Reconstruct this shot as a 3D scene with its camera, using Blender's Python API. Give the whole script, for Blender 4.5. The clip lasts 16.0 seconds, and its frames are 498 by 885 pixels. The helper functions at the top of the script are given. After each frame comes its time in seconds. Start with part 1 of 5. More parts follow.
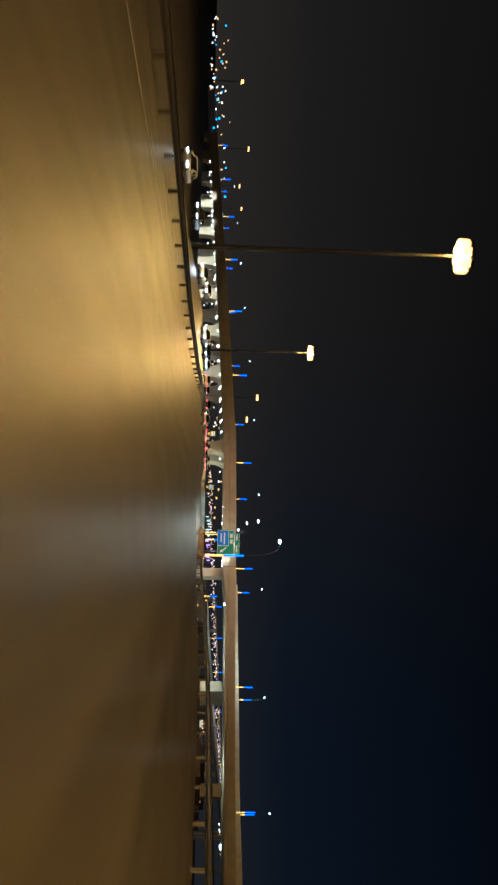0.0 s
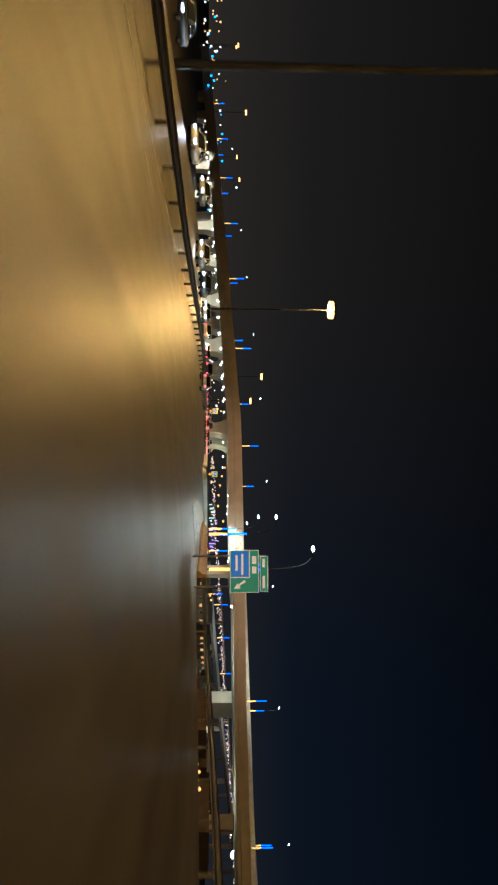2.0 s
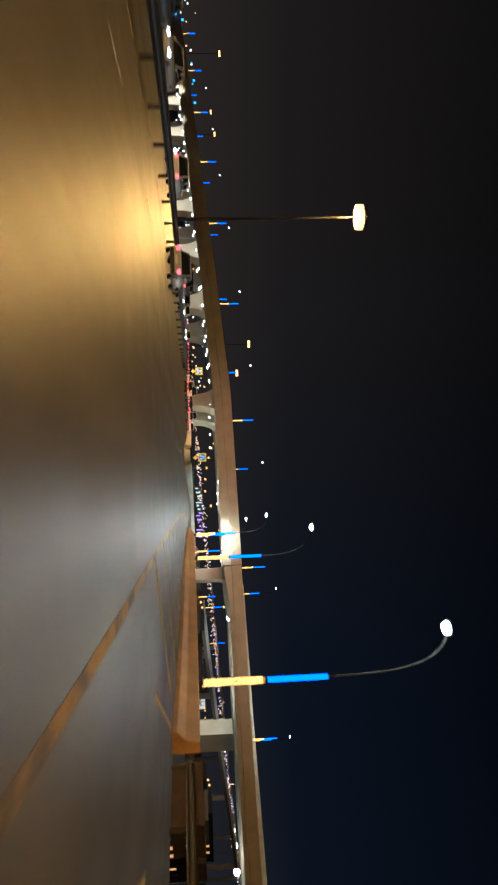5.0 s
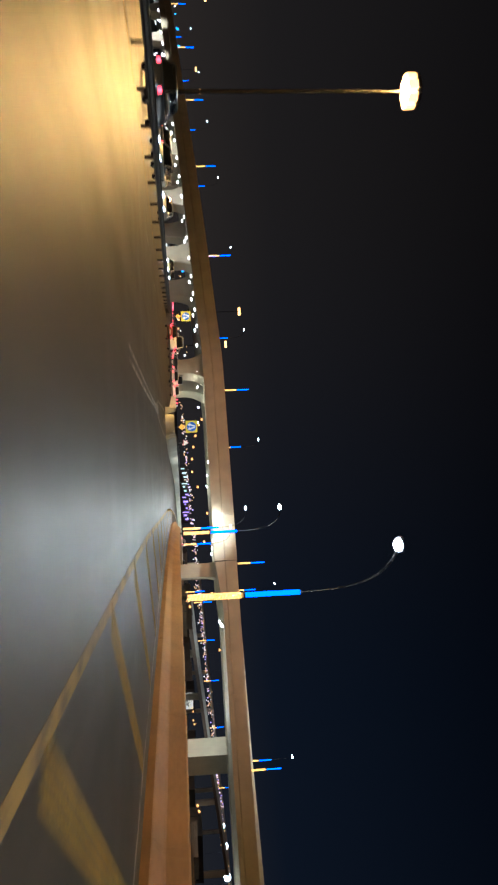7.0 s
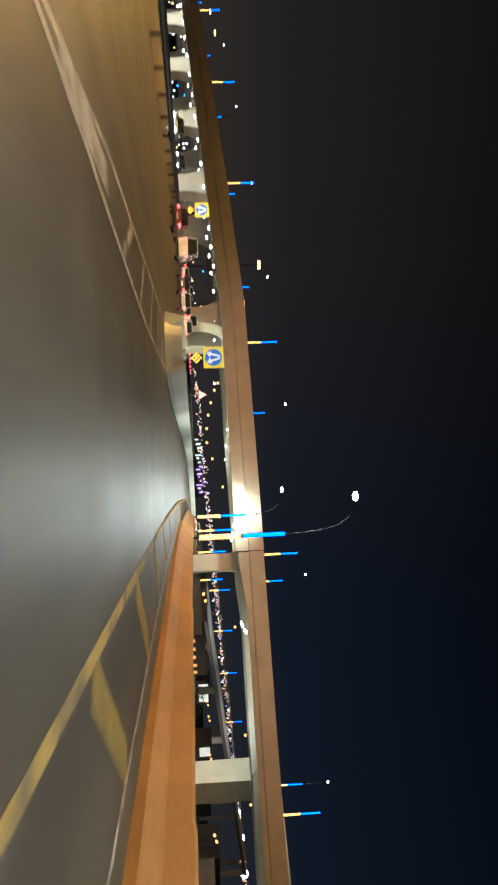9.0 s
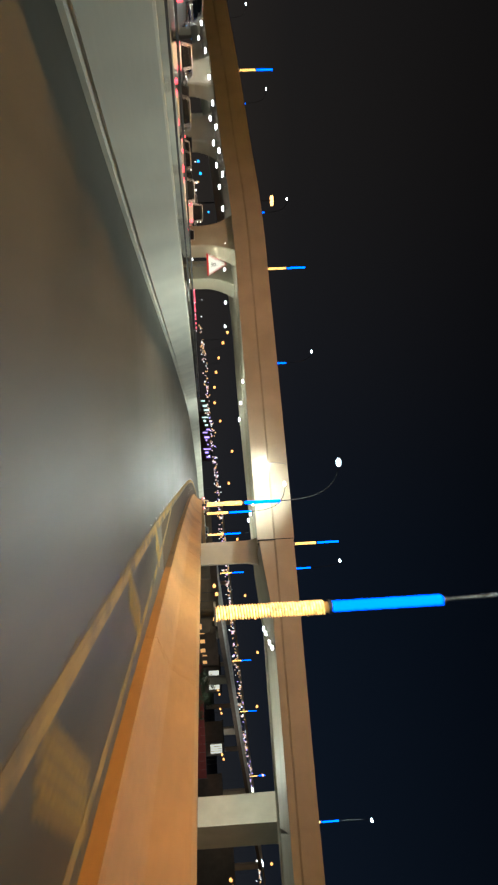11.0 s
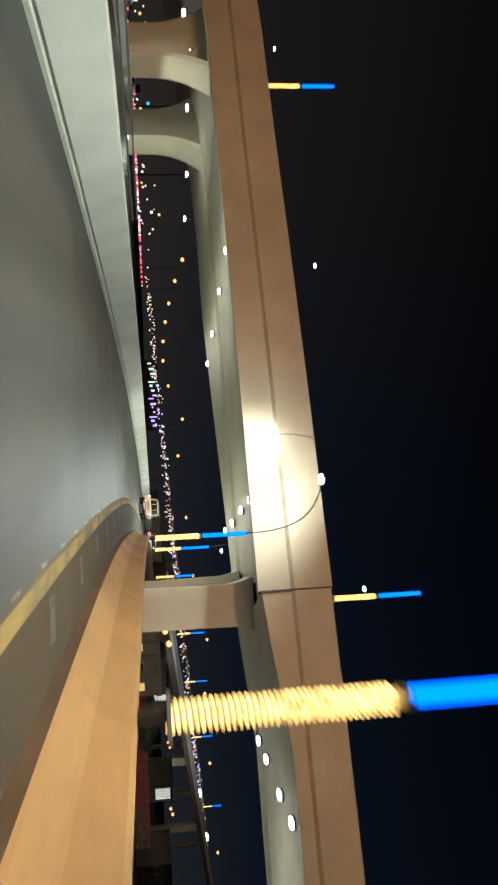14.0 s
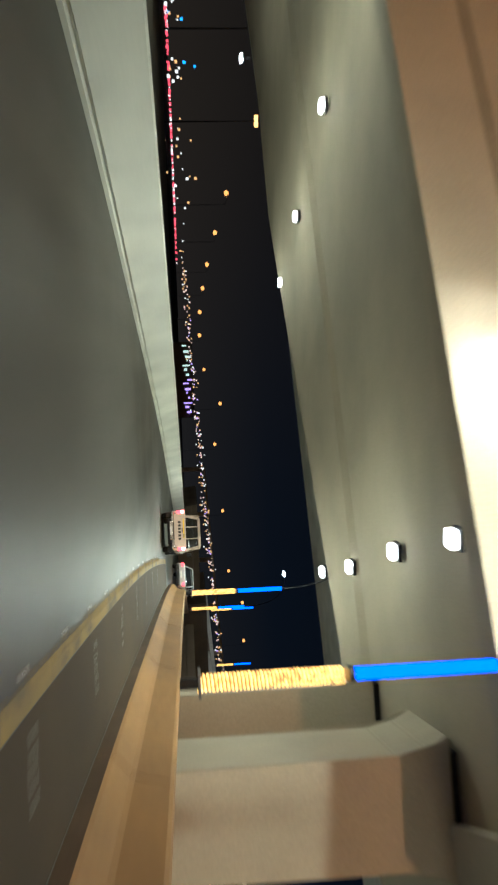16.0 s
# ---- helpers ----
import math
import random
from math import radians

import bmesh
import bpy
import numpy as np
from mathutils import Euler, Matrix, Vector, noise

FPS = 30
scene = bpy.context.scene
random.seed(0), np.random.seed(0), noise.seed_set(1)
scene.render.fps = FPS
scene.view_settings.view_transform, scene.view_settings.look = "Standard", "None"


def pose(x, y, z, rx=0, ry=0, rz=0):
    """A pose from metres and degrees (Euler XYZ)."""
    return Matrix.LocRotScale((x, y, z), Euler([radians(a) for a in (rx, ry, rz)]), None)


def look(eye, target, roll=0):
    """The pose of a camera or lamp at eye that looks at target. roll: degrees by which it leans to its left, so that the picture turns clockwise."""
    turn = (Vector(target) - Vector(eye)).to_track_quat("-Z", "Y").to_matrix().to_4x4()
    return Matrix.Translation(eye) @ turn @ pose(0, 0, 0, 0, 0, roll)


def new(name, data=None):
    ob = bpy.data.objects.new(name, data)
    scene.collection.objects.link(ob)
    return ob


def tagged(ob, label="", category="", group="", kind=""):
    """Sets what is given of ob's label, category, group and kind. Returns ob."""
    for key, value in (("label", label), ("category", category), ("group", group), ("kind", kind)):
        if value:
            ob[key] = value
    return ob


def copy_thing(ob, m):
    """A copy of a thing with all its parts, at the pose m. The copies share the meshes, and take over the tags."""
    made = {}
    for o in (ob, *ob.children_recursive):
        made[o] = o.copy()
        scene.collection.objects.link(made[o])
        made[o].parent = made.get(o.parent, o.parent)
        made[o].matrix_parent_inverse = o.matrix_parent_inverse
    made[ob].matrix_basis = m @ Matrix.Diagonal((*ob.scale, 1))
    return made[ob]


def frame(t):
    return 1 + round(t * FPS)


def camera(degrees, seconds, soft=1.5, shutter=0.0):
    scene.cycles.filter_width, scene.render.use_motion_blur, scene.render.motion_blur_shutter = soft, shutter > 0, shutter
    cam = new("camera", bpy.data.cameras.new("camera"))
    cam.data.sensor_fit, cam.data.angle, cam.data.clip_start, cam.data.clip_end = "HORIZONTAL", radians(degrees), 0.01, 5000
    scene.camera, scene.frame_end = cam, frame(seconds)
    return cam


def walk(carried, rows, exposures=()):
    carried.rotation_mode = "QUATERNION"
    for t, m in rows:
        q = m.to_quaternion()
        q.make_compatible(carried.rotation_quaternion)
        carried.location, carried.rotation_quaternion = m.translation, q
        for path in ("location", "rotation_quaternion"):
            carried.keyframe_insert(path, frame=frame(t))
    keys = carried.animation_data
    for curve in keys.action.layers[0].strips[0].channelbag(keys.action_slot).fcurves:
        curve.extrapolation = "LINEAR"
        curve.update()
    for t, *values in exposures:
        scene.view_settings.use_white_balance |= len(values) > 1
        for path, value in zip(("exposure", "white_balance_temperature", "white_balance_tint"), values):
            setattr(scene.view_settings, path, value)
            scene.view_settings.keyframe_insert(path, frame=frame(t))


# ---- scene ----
cam = camera(34.07, 16.0, soft=2.3, shutter=0.7)
PATH = [
    (0, pose(-0.006, -0.050, 1.201, 92.945, 0, 5.261) @ pose(0, 0, 0, 0, 0, 91.485)),
    (0.5, pose(-0.376, 9.345, 1.200, 92.882, 0, 4.390) @ pose(0, 0, 0, 0, 0, 91.422)),
    (1, pose(-0.754, 18.854, 1.200, 93.846, 0, 4.479) @ pose(0, 0, 0, 0, 0, 90.336)),
    (1.5, pose(-1.143, 28.328, 1.200, 93.565, 0, 4.968) @ pose(0, 0, 0, 0, 0, 89.854)),
    (2, pose(-1.536, 37.668, 1.200, 92.851, 0, 4.242) @ pose(0, 0, 0, 0, 0, 90.251)),
    (2.5, pose(-1.907, 46.857, 1.200, 93.375, 0, 4.255) @ pose(0, 0, 0, 0, 0, 90.055)),
    (3, pose(-2.245, 55.804, 1.200, 92.493, 0, 4.378) @ pose(0, 0, 0, 0, 0, 89.782)),
    (3.5, pose(-2.687, 65.226, 1.200, 93.054, 0, 4.505) @ pose(0, 0, 0, 0, 0, 89.259)),
    (4, pose(-3.076, 74.355, 1.200, 93.380, 0, 3.901) @ pose(0, 0, 0, 0, 0, 88.984)),
    (4.5, pose(-3.453, 83.466, 1.200, 93.677, 0, 3.336) @ pose(0, 0, 0, 0, 0, 88.514)),
    (5, pose(-3.776, 92.567, 1.198, 93.965, 0, 2.781) @ pose(0, 0, 0, 0, 0, 88.038)),
    (5.5, pose(-4.005, 101.665, 1.193, 94.262, 0, 2.214) @ pose(0, 0, 0, 0, 0, 87.755)),
    (6, pose(-4.095, 110.771, 1.188, 94.034, 0, 1.780) @ pose(0, 0, 0, 0, 0, 87.007)),
    (6.5, pose(-4.011, 119.892, 1.191, 94.835, 0, 1.519) @ pose(0, 0, 0, 0, 0, 88.250)),
    (7, pose(-3.826, 128.906, 1.195, 94.913, 0, 1.333) @ pose(0, 0, 0, 0, 0, 87.773)),
    (7.5, pose(-3.690, 138.081, 1.197, 94.825, 0, 1.021) @ pose(0, 0, 0, 0, 0, 87.663)),
    (8, pose(-3.670, 147.533, 1.196, 94.375, 0, 2.497) @ pose(0, 0, 0, 0, 0, 87.290)),
    (8.5, pose(-3.419, 156.842, 1.195, 93.695, 0, 0.723) @ pose(0, 0, 0, 0, 0, 87.399)),
    (9, pose(-3.142, 166.121, 1.199, 93.877, 0, -0.653) @ pose(0, 0, 0, 0, 0, 87.723)),
    (9.5, pose(-2.837, 175.700, 1.201, 93.531, 0, -1.648) @ pose(0, 0, 0, 0, 0, 87.449)),
    (10, pose(-2.467, 185.225, 1.200, 93.462, 0, -2.183) @ pose(0, 0, 0, 0, 0, 87.250)),
    (10.5, pose(-2.017, 194.801, 1.200, 93.393, 0, -2.718) @ pose(0, 0, 0, 0, 0, 87.140)),
    (11, pose(-1.466, 204.408, 1.202, 93.275, 0, -3.252) @ pose(0, 0, 0, 0, 0, 87.107)),
    (11.5, pose(-0.786, 214.007, 1.205, 93.438, 0, -3.801) @ pose(0, 0, 0, 0, 0, 87.049)),
    (12, pose(-0.134, 223.904, 1.210, 92.586, 0, -3.783) @ pose(0, 0, 0, 0, 0, 86.378)),
    (12.5, pose(0.596, 234.009, 1.213, 94.336, 0, -4.702) @ pose(0, 0, 0, 0, 0, 86.423)),
    (13, pose(1.347, 244.254, 1.213, 93.721, 0, -4.821) @ pose(0, 0, 0, 0, 0, 86.216)),
    (13.5, pose(2.179, 254.365, 1.213, 94.656, 0, -5.111) @ pose(0, 0, 0, 0, 0, 86.197)),
    (14, pose(3.197, 264.464, 1.214, 96.969, 0, -5.552) @ pose(0, 0, 0, 0, 0, 87.493)),
    (14.5, pose(4.351, 274.748, 1.205, 96.394, 0, -4.769) @ pose(0, 0, 0, 0, 0, 87.236)),
    (15, pose(5.537, 284.879, 1.195, 95.475, 0, -4.446) @ pose(0, 0, 0, 0, 0, 87.057)),
    (15.5, pose(6.793, 294.717, 1.190, 94.418, 0, -5.330) @ pose(0, 0, 0, 0, 0, 88.417)),
    (16, pose(8.296, 304.164, 1.183, 94.557, 0, -6.141) @ pose(0, 0, 0, 0, 0, 87.808)),
]
EXPOSURES = [(0.0, 0.25, 5250, 4), (2.5, 0.3, 5300, 6), (3.8, 0.25, 5500, 9), (6.0, 0.25, 5300, 12), (8.0, 0.5, 5250, 10), (9.2, 0.7, 5450, 7), (11.5, 0.25, 5500, 6), (12.5, 0.45, 5900, 8), (13.5, 0.15, 5400, 5), (14.5, 0.2, 5400, 5), (16.0, -0.15, 5550, 6)]
walk(cam, PATH, EXPOSURES)

# ---- night sky ----
world = bpy.data.worlds.new("night_sky")
scene.world = world
world.use_nodes = True
wn, wl = world.node_tree.nodes, world.node_tree.links
wn.clear()
w_out = wn.new("ShaderNodeOutputWorld")
w_bg = wn.new("ShaderNodeBackground")
w_sep = wn.new("ShaderNodeSeparateXYZ")
w_tc = wn.new("ShaderNodeTexCoord")
w_side = wn.new("ShaderNodeMapRange")
w_side.interpolation_type = "SMOOTHSTEP"
w_side.inputs["From Min"].default_value, w_side.inputs["From Max"].default_value = -0.35, 0.3
w_mix = wn.new("ShaderNodeMix")
w_mix.data_type = "RGBA"


def sky_ramp(stops):
    ramp = wn.new("ShaderNodeValToRGB")
    els = ramp.color_ramp.elements
    for _ in stops[2:]:
        els.new(0.5)
    for el, (at, colour) in zip(els, stops):
        el.position, el.color = at, (*colour, 1)
    wl.new(w_sep.outputs["Z"], ramp.inputs[0])
    return ramp


w_warm = sky_ramp([(0.0, (0.020, 0.015, 0.011)), (0.12, (0.0105, 0.0085, 0.0072)), (0.45, (0.0022, 0.0018, 0.0017))])
w_blue = sky_ramp([(0.0, (0.012, 0.0115, 0.012)), (0.1, (0.0036, 0.0054, 0.0092)), (0.4, (0.0009, 0.0014, 0.0024))])
wl.new(w_tc.outputs["Generated"], w_sep.inputs[0])
wl.new(w_sep.outputs["X"], w_side.inputs["Value"])
wl.new(w_side.outputs[0], w_mix.inputs[0])
wl.new(w_warm.outputs[0], w_mix.inputs[6])
wl.new(w_blue.outputs[0], w_mix.inputs[7])
wl.new(w_mix.outputs[2], w_bg.inputs[0])
wl.new(w_bg.outputs[0], w_out.inputs[0])


def lamp(name, place, colour, watts, radius=0.3, spot=None, target=None, blend=0.6):
    data = bpy.data.lights.new(name, "SPOT" if spot else "POINT")
    data.color, data.energy, data.shadow_soft_size = colour, watts, radius
    ob = new(name, data)
    if spot:
        data.spot_size, data.spot_blend = radians(spot), blend
        ob.matrix_world = look(place, target)
    else:
        ob.location = place
    return ob


LED_W, MAST_W, UNDER_W = 10500, 200000, 620
SODIUM = (1.0, 0.52, 0.12)
PALE_SODIUM = (1.0, 0.55, 0.35)
LEDWHITE = (1.0, 1.0, 0.78)


# ---- materials ----
def mat(name, base, rough=0.7, metal=0.0, emit=None, power=0.0, var=0.0, scale=3.0, fine=40.0, bump=0.0, coat=0.0, alt=None, spec=0.5, ends=(0.32, 0.68)):
    m = bpy.data.materials.new(name)
    m.use_nodes = True
    n, l = m.node_tree.nodes, m.node_tree.links
    b = n["Principled BSDF"]
    b.inputs["Base Color"].default_value = (*base, 1)
    b.inputs["Roughness"].default_value = rough
    b.inputs["Metallic"].default_value = metal
    b.inputs["Coat Weight"].default_value = coat
    b.inputs["Specular IOR Level"].default_value = spec
    if emit:
        b.inputs["Emission Color"].default_value = (*emit, 1)
        b.inputs["Emission Strength"].default_value = power
    if var or bump:
        tc = n.new("ShaderNodeTexCoord")
        n1 = n.new("ShaderNodeTexNoise")
        n1.inputs["Scale"].default_value = scale
        n1.inputs["Detail"].default_value = 6
        n2 = n.new("ShaderNodeTexNoise")
        n2.inputs["Scale"].default_value = fine
        n2.inputs["Detail"].default_value = 4
        l.new(tc.outputs["Object"], n1.inputs["Vector"])
        l.new(tc.outputs["Object"], n2.inputs["Vector"])
        mx = n.new("ShaderNodeMix")
        mx.data_type = "FLOAT"
        mx.inputs[0].default_value = 0.35
        l.new(n1.outputs["Fac"], mx.inputs[2])
        l.new(n2.outputs["Fac"], mx.inputs[3])
        ramp = n.new("ShaderNodeValToRGB")
        dark = alt or tuple(c * (1 - var) for c in base)
        light = tuple(min(1, c * (1 + var * 0.6)) for c in base)
        ramp.color_ramp.elements[0].position = ends[0]
        ramp.color_ramp.elements[0].color = (*dark, 1)
        ramp.color_ramp.elements[1].position = ends[1]
        ramp.color_ramp.elements[1].color = (*light, 1)
        l.new(mx.outputs[0], ramp.inputs[0])
        l.new(ramp.outputs[0], b.inputs["Base Color"])
        rr = n.new("ShaderNodeMapRange")
        rr.inputs["To Min"].default_value = max(0.03, rough - 0.12)
        rr.inputs["To Max"].default_value = min(1, rough + 0.12)
        l.new(n1.outputs["Fac"], rr.inputs["Value"])
        l.new(rr.outputs[0], b.inputs["Roughness"])
        if bump:
            bp = n.new("ShaderNodeBump")
            bp.inputs["Strength"].default_value = bump
            bp.inputs["Distance"].default_value = 0.02
            l.new(n2.outputs["Fac"], bp.inputs["Height"])
            l.new(bp.outputs[0], b.inputs["Normal"])
    return m


M_ASPHALT = mat("asphalt", (0.084, 0.079, 0.067), 0.47, spec=0.22, var=0.35, scale=0.35, fine=60, bump=0.25)
an, al = M_ASPHALT.node_tree.nodes, M_ASPHALT.node_tree.links
a_tc, a_map, a_noise, a_mix, a_ramp = an.new("ShaderNodeTexCoord"), an.new("ShaderNodeMapping"), an.new("ShaderNodeTexNoise"), an.new("ShaderNodeMix"), an.new("ShaderNodeValToRGB")
a_map.inputs["Scale"].default_value = (0.9, 0.03, 1)
a_noise.inputs["Scale"].default_value = 1.0
a_noise.inputs["Detail"].default_value = 5
a_mix.data_type, a_mix.blend_type = "RGBA", "MULTIPLY"
a_mix.inputs[0].default_value = 1.0
a_ramp.color_ramp.elements[0].position, a_ramp.color_ramp.elements[0].color = 0.3, (0.62, 0.62, 0.62, 1)
a_ramp.color_ramp.elements[1].position, a_ramp.color_ramp.elements[1].color = 0.7, (1.25, 1.23, 1.2, 1)
al.new(a_tc.outputs["Object"], a_map.inputs["Vector"])
al.new(a_map.outputs[0], a_noise.inputs["Vector"])
al.new(a_noise.outputs["Fac"], a_ramp.inputs[0])
a_bsdf = an["Principled BSDF"]
al.new(a_bsdf.inputs["Base Color"].links[0].from_socket, a_mix.inputs[6])
al.new(a_ramp.outputs[0], a_mix.inputs[7])
al.new(a_mix.outputs[2], a_bsdf.inputs["Base Color"])
M_DUST = mat("dusty_asphalt", (0.082, 0.06, 0.036), 0.8, spec=0.2, var=0.35, scale=0.7, fine=30, bump=0.2)
M_GROUND = mat("dusty_ground", (0.05, 0.045, 0.038), 0.95, var=0.4, scale=0.05, fine=2.0)
M_CONC = mat("pale_concrete", (0.61, 0.6, 0.51), 0.75, var=0.22, scale=0.6, fine=25, bump=0.15)
M_PARA = mat("ochre_concrete", (0.37, 0.205, 0.07), 0.8, var=0.34, scale=0.3, fine=9, bump=0.12)
M_GRIME = mat("grimy_concrete", (0.17, 0.125, 0.08), 0.85, var=0.4, scale=0.8, fine=20, bump=0.15)
M_CONC2 = mat("sandy_concrete", (0.45, 0.385, 0.28), 0.8, var=0.18, scale=0.25, fine=12, bump=0.1)
M_KERB = mat("kerb_concrete", (0.20, 0.19, 0.17), 0.85, var=0.3, scale=1.2, fine=25, bump=0.2)
M_YEL = mat("worn_yellow_paint", (0.28, 0.19, 0.05), 0.75, var=0.3, scale=0.9, fine=9, alt=(0.085, 0.072, 0.05), ends=(0.42, 0.54))
M_HATCH = mat("raised_yellow_paint", (0.37, 0.26, 0.055), 0.7, var=0.35, scale=1.5, fine=12)
M_WHT = mat("worn_white_paint", (0.30, 0.29, 0.27), 0.7, var=0.3, scale=1.6, fine=14, alt=(0.085, 0.08, 0.07), ends=(0.4, 0.53))
M_STEEL = mat("galvanised_steel", (0.24, 0.245, 0.25), 0.5, 0.7, var=0.2, scale=4)
M_DULL = mat("weathered_steel", (0.075, 0.072, 0.068), 0.6, 0.5, var=0.3, scale=2)
M_DARK = mat("dark_metal", (0.018, 0.018, 0.02), 0.5, 0.4)
M_BLUE = mat("blue_led_tube", (0.0, 0.01, 0.03), 0.9, emit=(0.004, 0.085, 1.0), power=5.0, spec=0.0)
M_GOLD = mat("warm_rope_light", (0.5, 0.4, 0.2), 0.4, emit=(1.0, 0.54, 0.12), power=2.0)
gn, gl = M_GOLD.node_tree.nodes, M_GOLD.node_tree.links
g_tc, g_noise, g_range = gn.new("ShaderNodeTexCoord"), gn.new("ShaderNodeTexNoise"), gn.new("ShaderNodeMapRange")
g_noise.inputs["Scale"].default_value = 7.0
g_range.inputs["From Min"].default_value, g_range.inputs["From Max"].default_value = 0.35, 0.65
g_range.inputs["To Min"].default_value, g_range.inputs["To Max"].default_value = 0.45, 4.0
gl.new(g_tc.outputs["Object"], g_noise.inputs["Vector"])
gl.new(g_noise.outputs["Fac"], g_range.inputs["Value"])
gl.new(g_range.outputs[0], gn["Principled BSDF"].inputs["Emission Strength"])
M_CORE = mat("amber_light_core", (0.3, 0.2, 0.08), 0.5, emit=(1.0, 0.5, 0.1), power=0.35)
M_LED = mat("white_lamp_lens", (0.8, 0.8, 0.8), 0.3, emit=(0.86, 1.0, 0.97), power=12)
M_SOD = mat("sodium_lamp_lens", (0.8, 0.6, 0.3), 0.3, emit=(1.0, 0.5, 0.14), power=3)
M_ORANGE = mat("orange_lamp_globe", (0.8, 0.5, 0.2), 0.3, emit=(1.0, 0.4, 0.09), power=2.0)
M_SPOT = mat("soffit_lamp_lens", (0.8, 0.8, 0.8), 0.3, emit=(1.0, 0.97, 0.88), power=14)


# ---- mesh helpers ----
def part(name, bm, material, parent=None, label="", at=None):
    me = bpy.data.meshes.new(name)
    bmesh.ops.recalc_face_normals(bm, faces=bm.faces)
    bm.to_mesh(me)
    bm.free()
    for mm in (material if isinstance(material, (list, tuple)) else [material]):
        me.materials.append(mm)
    ob = new(name, me)
    if at is not None:
        ob.matrix_world = at
    if parent is not None:
        ob.parent = parent
    if label:
        ob["label"] = label
    return ob


def empty(name, m=None):
    ob = new(name)
    if m is not None:
        ob.matrix_basis = m
    return ob


def add_box(bm, x0, x1, y0, y1, z0, z1, bevel=0.0):
    r = bmesh.ops.create_cube(bm, size=1)
    vs = r["verts"]
    bmesh.ops.transform(bm, verts=vs, matrix=Matrix.Translation(((x0 + x1) / 2, (y0 + y1) / 2, (z0 + z1) / 2)) @ Matrix.Diagonal((x1 - x0, y1 - y0, z1 - z0, 1)))
    if bevel:
        es = list({e for v in vs for e in v.link_edges})
        bmesh.ops.bevel(bm, geom=es, offset=bevel, segments=2, affect="EDGES", profile=0.5)
    return bm


def box(x0, x1, y0, y1, z0, z1, bevel=0.0):
    return add_box(bmesh.new(), x0, x1, y0, y1, z0, z1, bevel)


def add_rod(bm, a, b, r0, r1=None, seg=10):
    a, b = Vector(a), Vector(b)
    r1 = r0 if r1 is None else r1
    d = b - a
    r = bmesh.ops.create_cone(bm, cap_ends=True, segments=seg, radius1=r0, radius2=r1, depth=d.length)
    bmesh.ops.transform(bm, verts=r["verts"], matrix=Matrix.Translation((a + b) / 2) @ d.to_track_quat("Z", "Y").to_matrix().to_4x4())
    return bm


def rod(a, b, r0, r1=None, seg=10):
    return add_rod(bmesh.new(), a, b, r0, r1, seg)


def sweep(points, profile, closed=True, lead=None):
    """Sweeps a profile of (right, up) along ground points (x, y, z); right is to the right of the way."""
    bm = bmesh.new()
    pts = [Vector(p) for p in points]
    rings = []
    for i, p in enumerate(pts):
        d = (pts[min(i + 1, len(pts) - 1)] - pts[max(i - 1, 0)])
        if lead:
            d = Vector((lead(p.y + 0.5) - lead(p.y - 0.5), 1.0, 0))
        d.z = 0
        d.normalize()
        right = Vector((d.y, -d.x, 0))
        rings.append([bm.verts.new(p + right * a + Vector((0, 0, b))) for a, b in profile])
    n = len(profile)
    for ra, rb in zip(rings, rings[1:]):
        for j in range(n if closed else n - 1):
            bm.faces.new((ra[j], ra[(j + 1) % n], rb[(j + 1) % n], rb[j]))
    if closed:
        bm.faces.new(rings[0])
        bm.faces.new(rings[-1])
    return bm


def curve_x(table):
    """x as a smooth function of y through a few plan points (y, x)."""
    ys, xs = [a for a, b in table], [b for a, b in table]

    def f(y):
        if y <= ys[0]:
            return xs[0] + (y - ys[0]) * (xs[1] - xs[0]) / (ys[1] - ys[0])
        for i in range(len(ys) - 1):
            if y <= ys[i + 1] or i == len(ys) - 2:
                u = (y - ys[i]) / (ys[i + 1] - ys[i])
                m0 = (xs[i + 1] - xs[max(i - 1, 0)]) / (ys[i + 1] - ys[max(i - 1, 0)])
                j = min(i + 2, len(ys) - 1)
                m1 = (xs[j] - xs[i]) / (ys[j] - ys[i])
                h = ys[i + 1] - ys[i]
                if u > 1:
                    return xs[-1] + (y - ys[-1]) * m1
                return ((2 * u**3 - 3 * u**2 + 1) * xs[i] + (u**3 - 2 * u**2 + u) * h * m0 + (3 * u**2 - 2 * u**3) * xs[i + 1] + (u**3 - u**2) * h * m1)
        return xs[-1]
    return f


def span(a, b, step):
    n = max(1, round((b - a) / step))
    return [a + (b - a) * i / n for i in range(n + 1)]


# ---- plan of the roads ----
RIGHT_FACE = curve_x([(112, 5.2), (135, 5.7), (155, 4.0), (175, 2.9), (196, 2.6), (212, 3.0), (227, 3.7), (243, 4.7), (275, 7.2), (290, 8.9), (308, 11.9), (322, 14.8), (345, 20.0), (360, 24.2), (400, 38), (440, 54)])
LEFT_FACE = curve_x([(206, -6.2), (213, -5.3), (222, -4.6), (243, -3.4), (275, -0.9), (296, 1.7), (314, 4.6), (322, 6.3), (345, 12), (370, 20), (400, 31), (440, 48)])
YELLOW = curve_x([(85, -2.3), (100, -1.9), (127, -1.7), (155, -1.4), (173, -0.8), (196, 0.0), (220, 1.3), (242, 2.9), (271, 5.28), (291, 7.65), (310, 10.7), (330, 14.9), (360, 22.5)])
GORE_R = curve_x([(150, -6.6), (163, -6.7), (174, -6.9), (181, -6.6), (190, -6.3), (206, -6.3)])
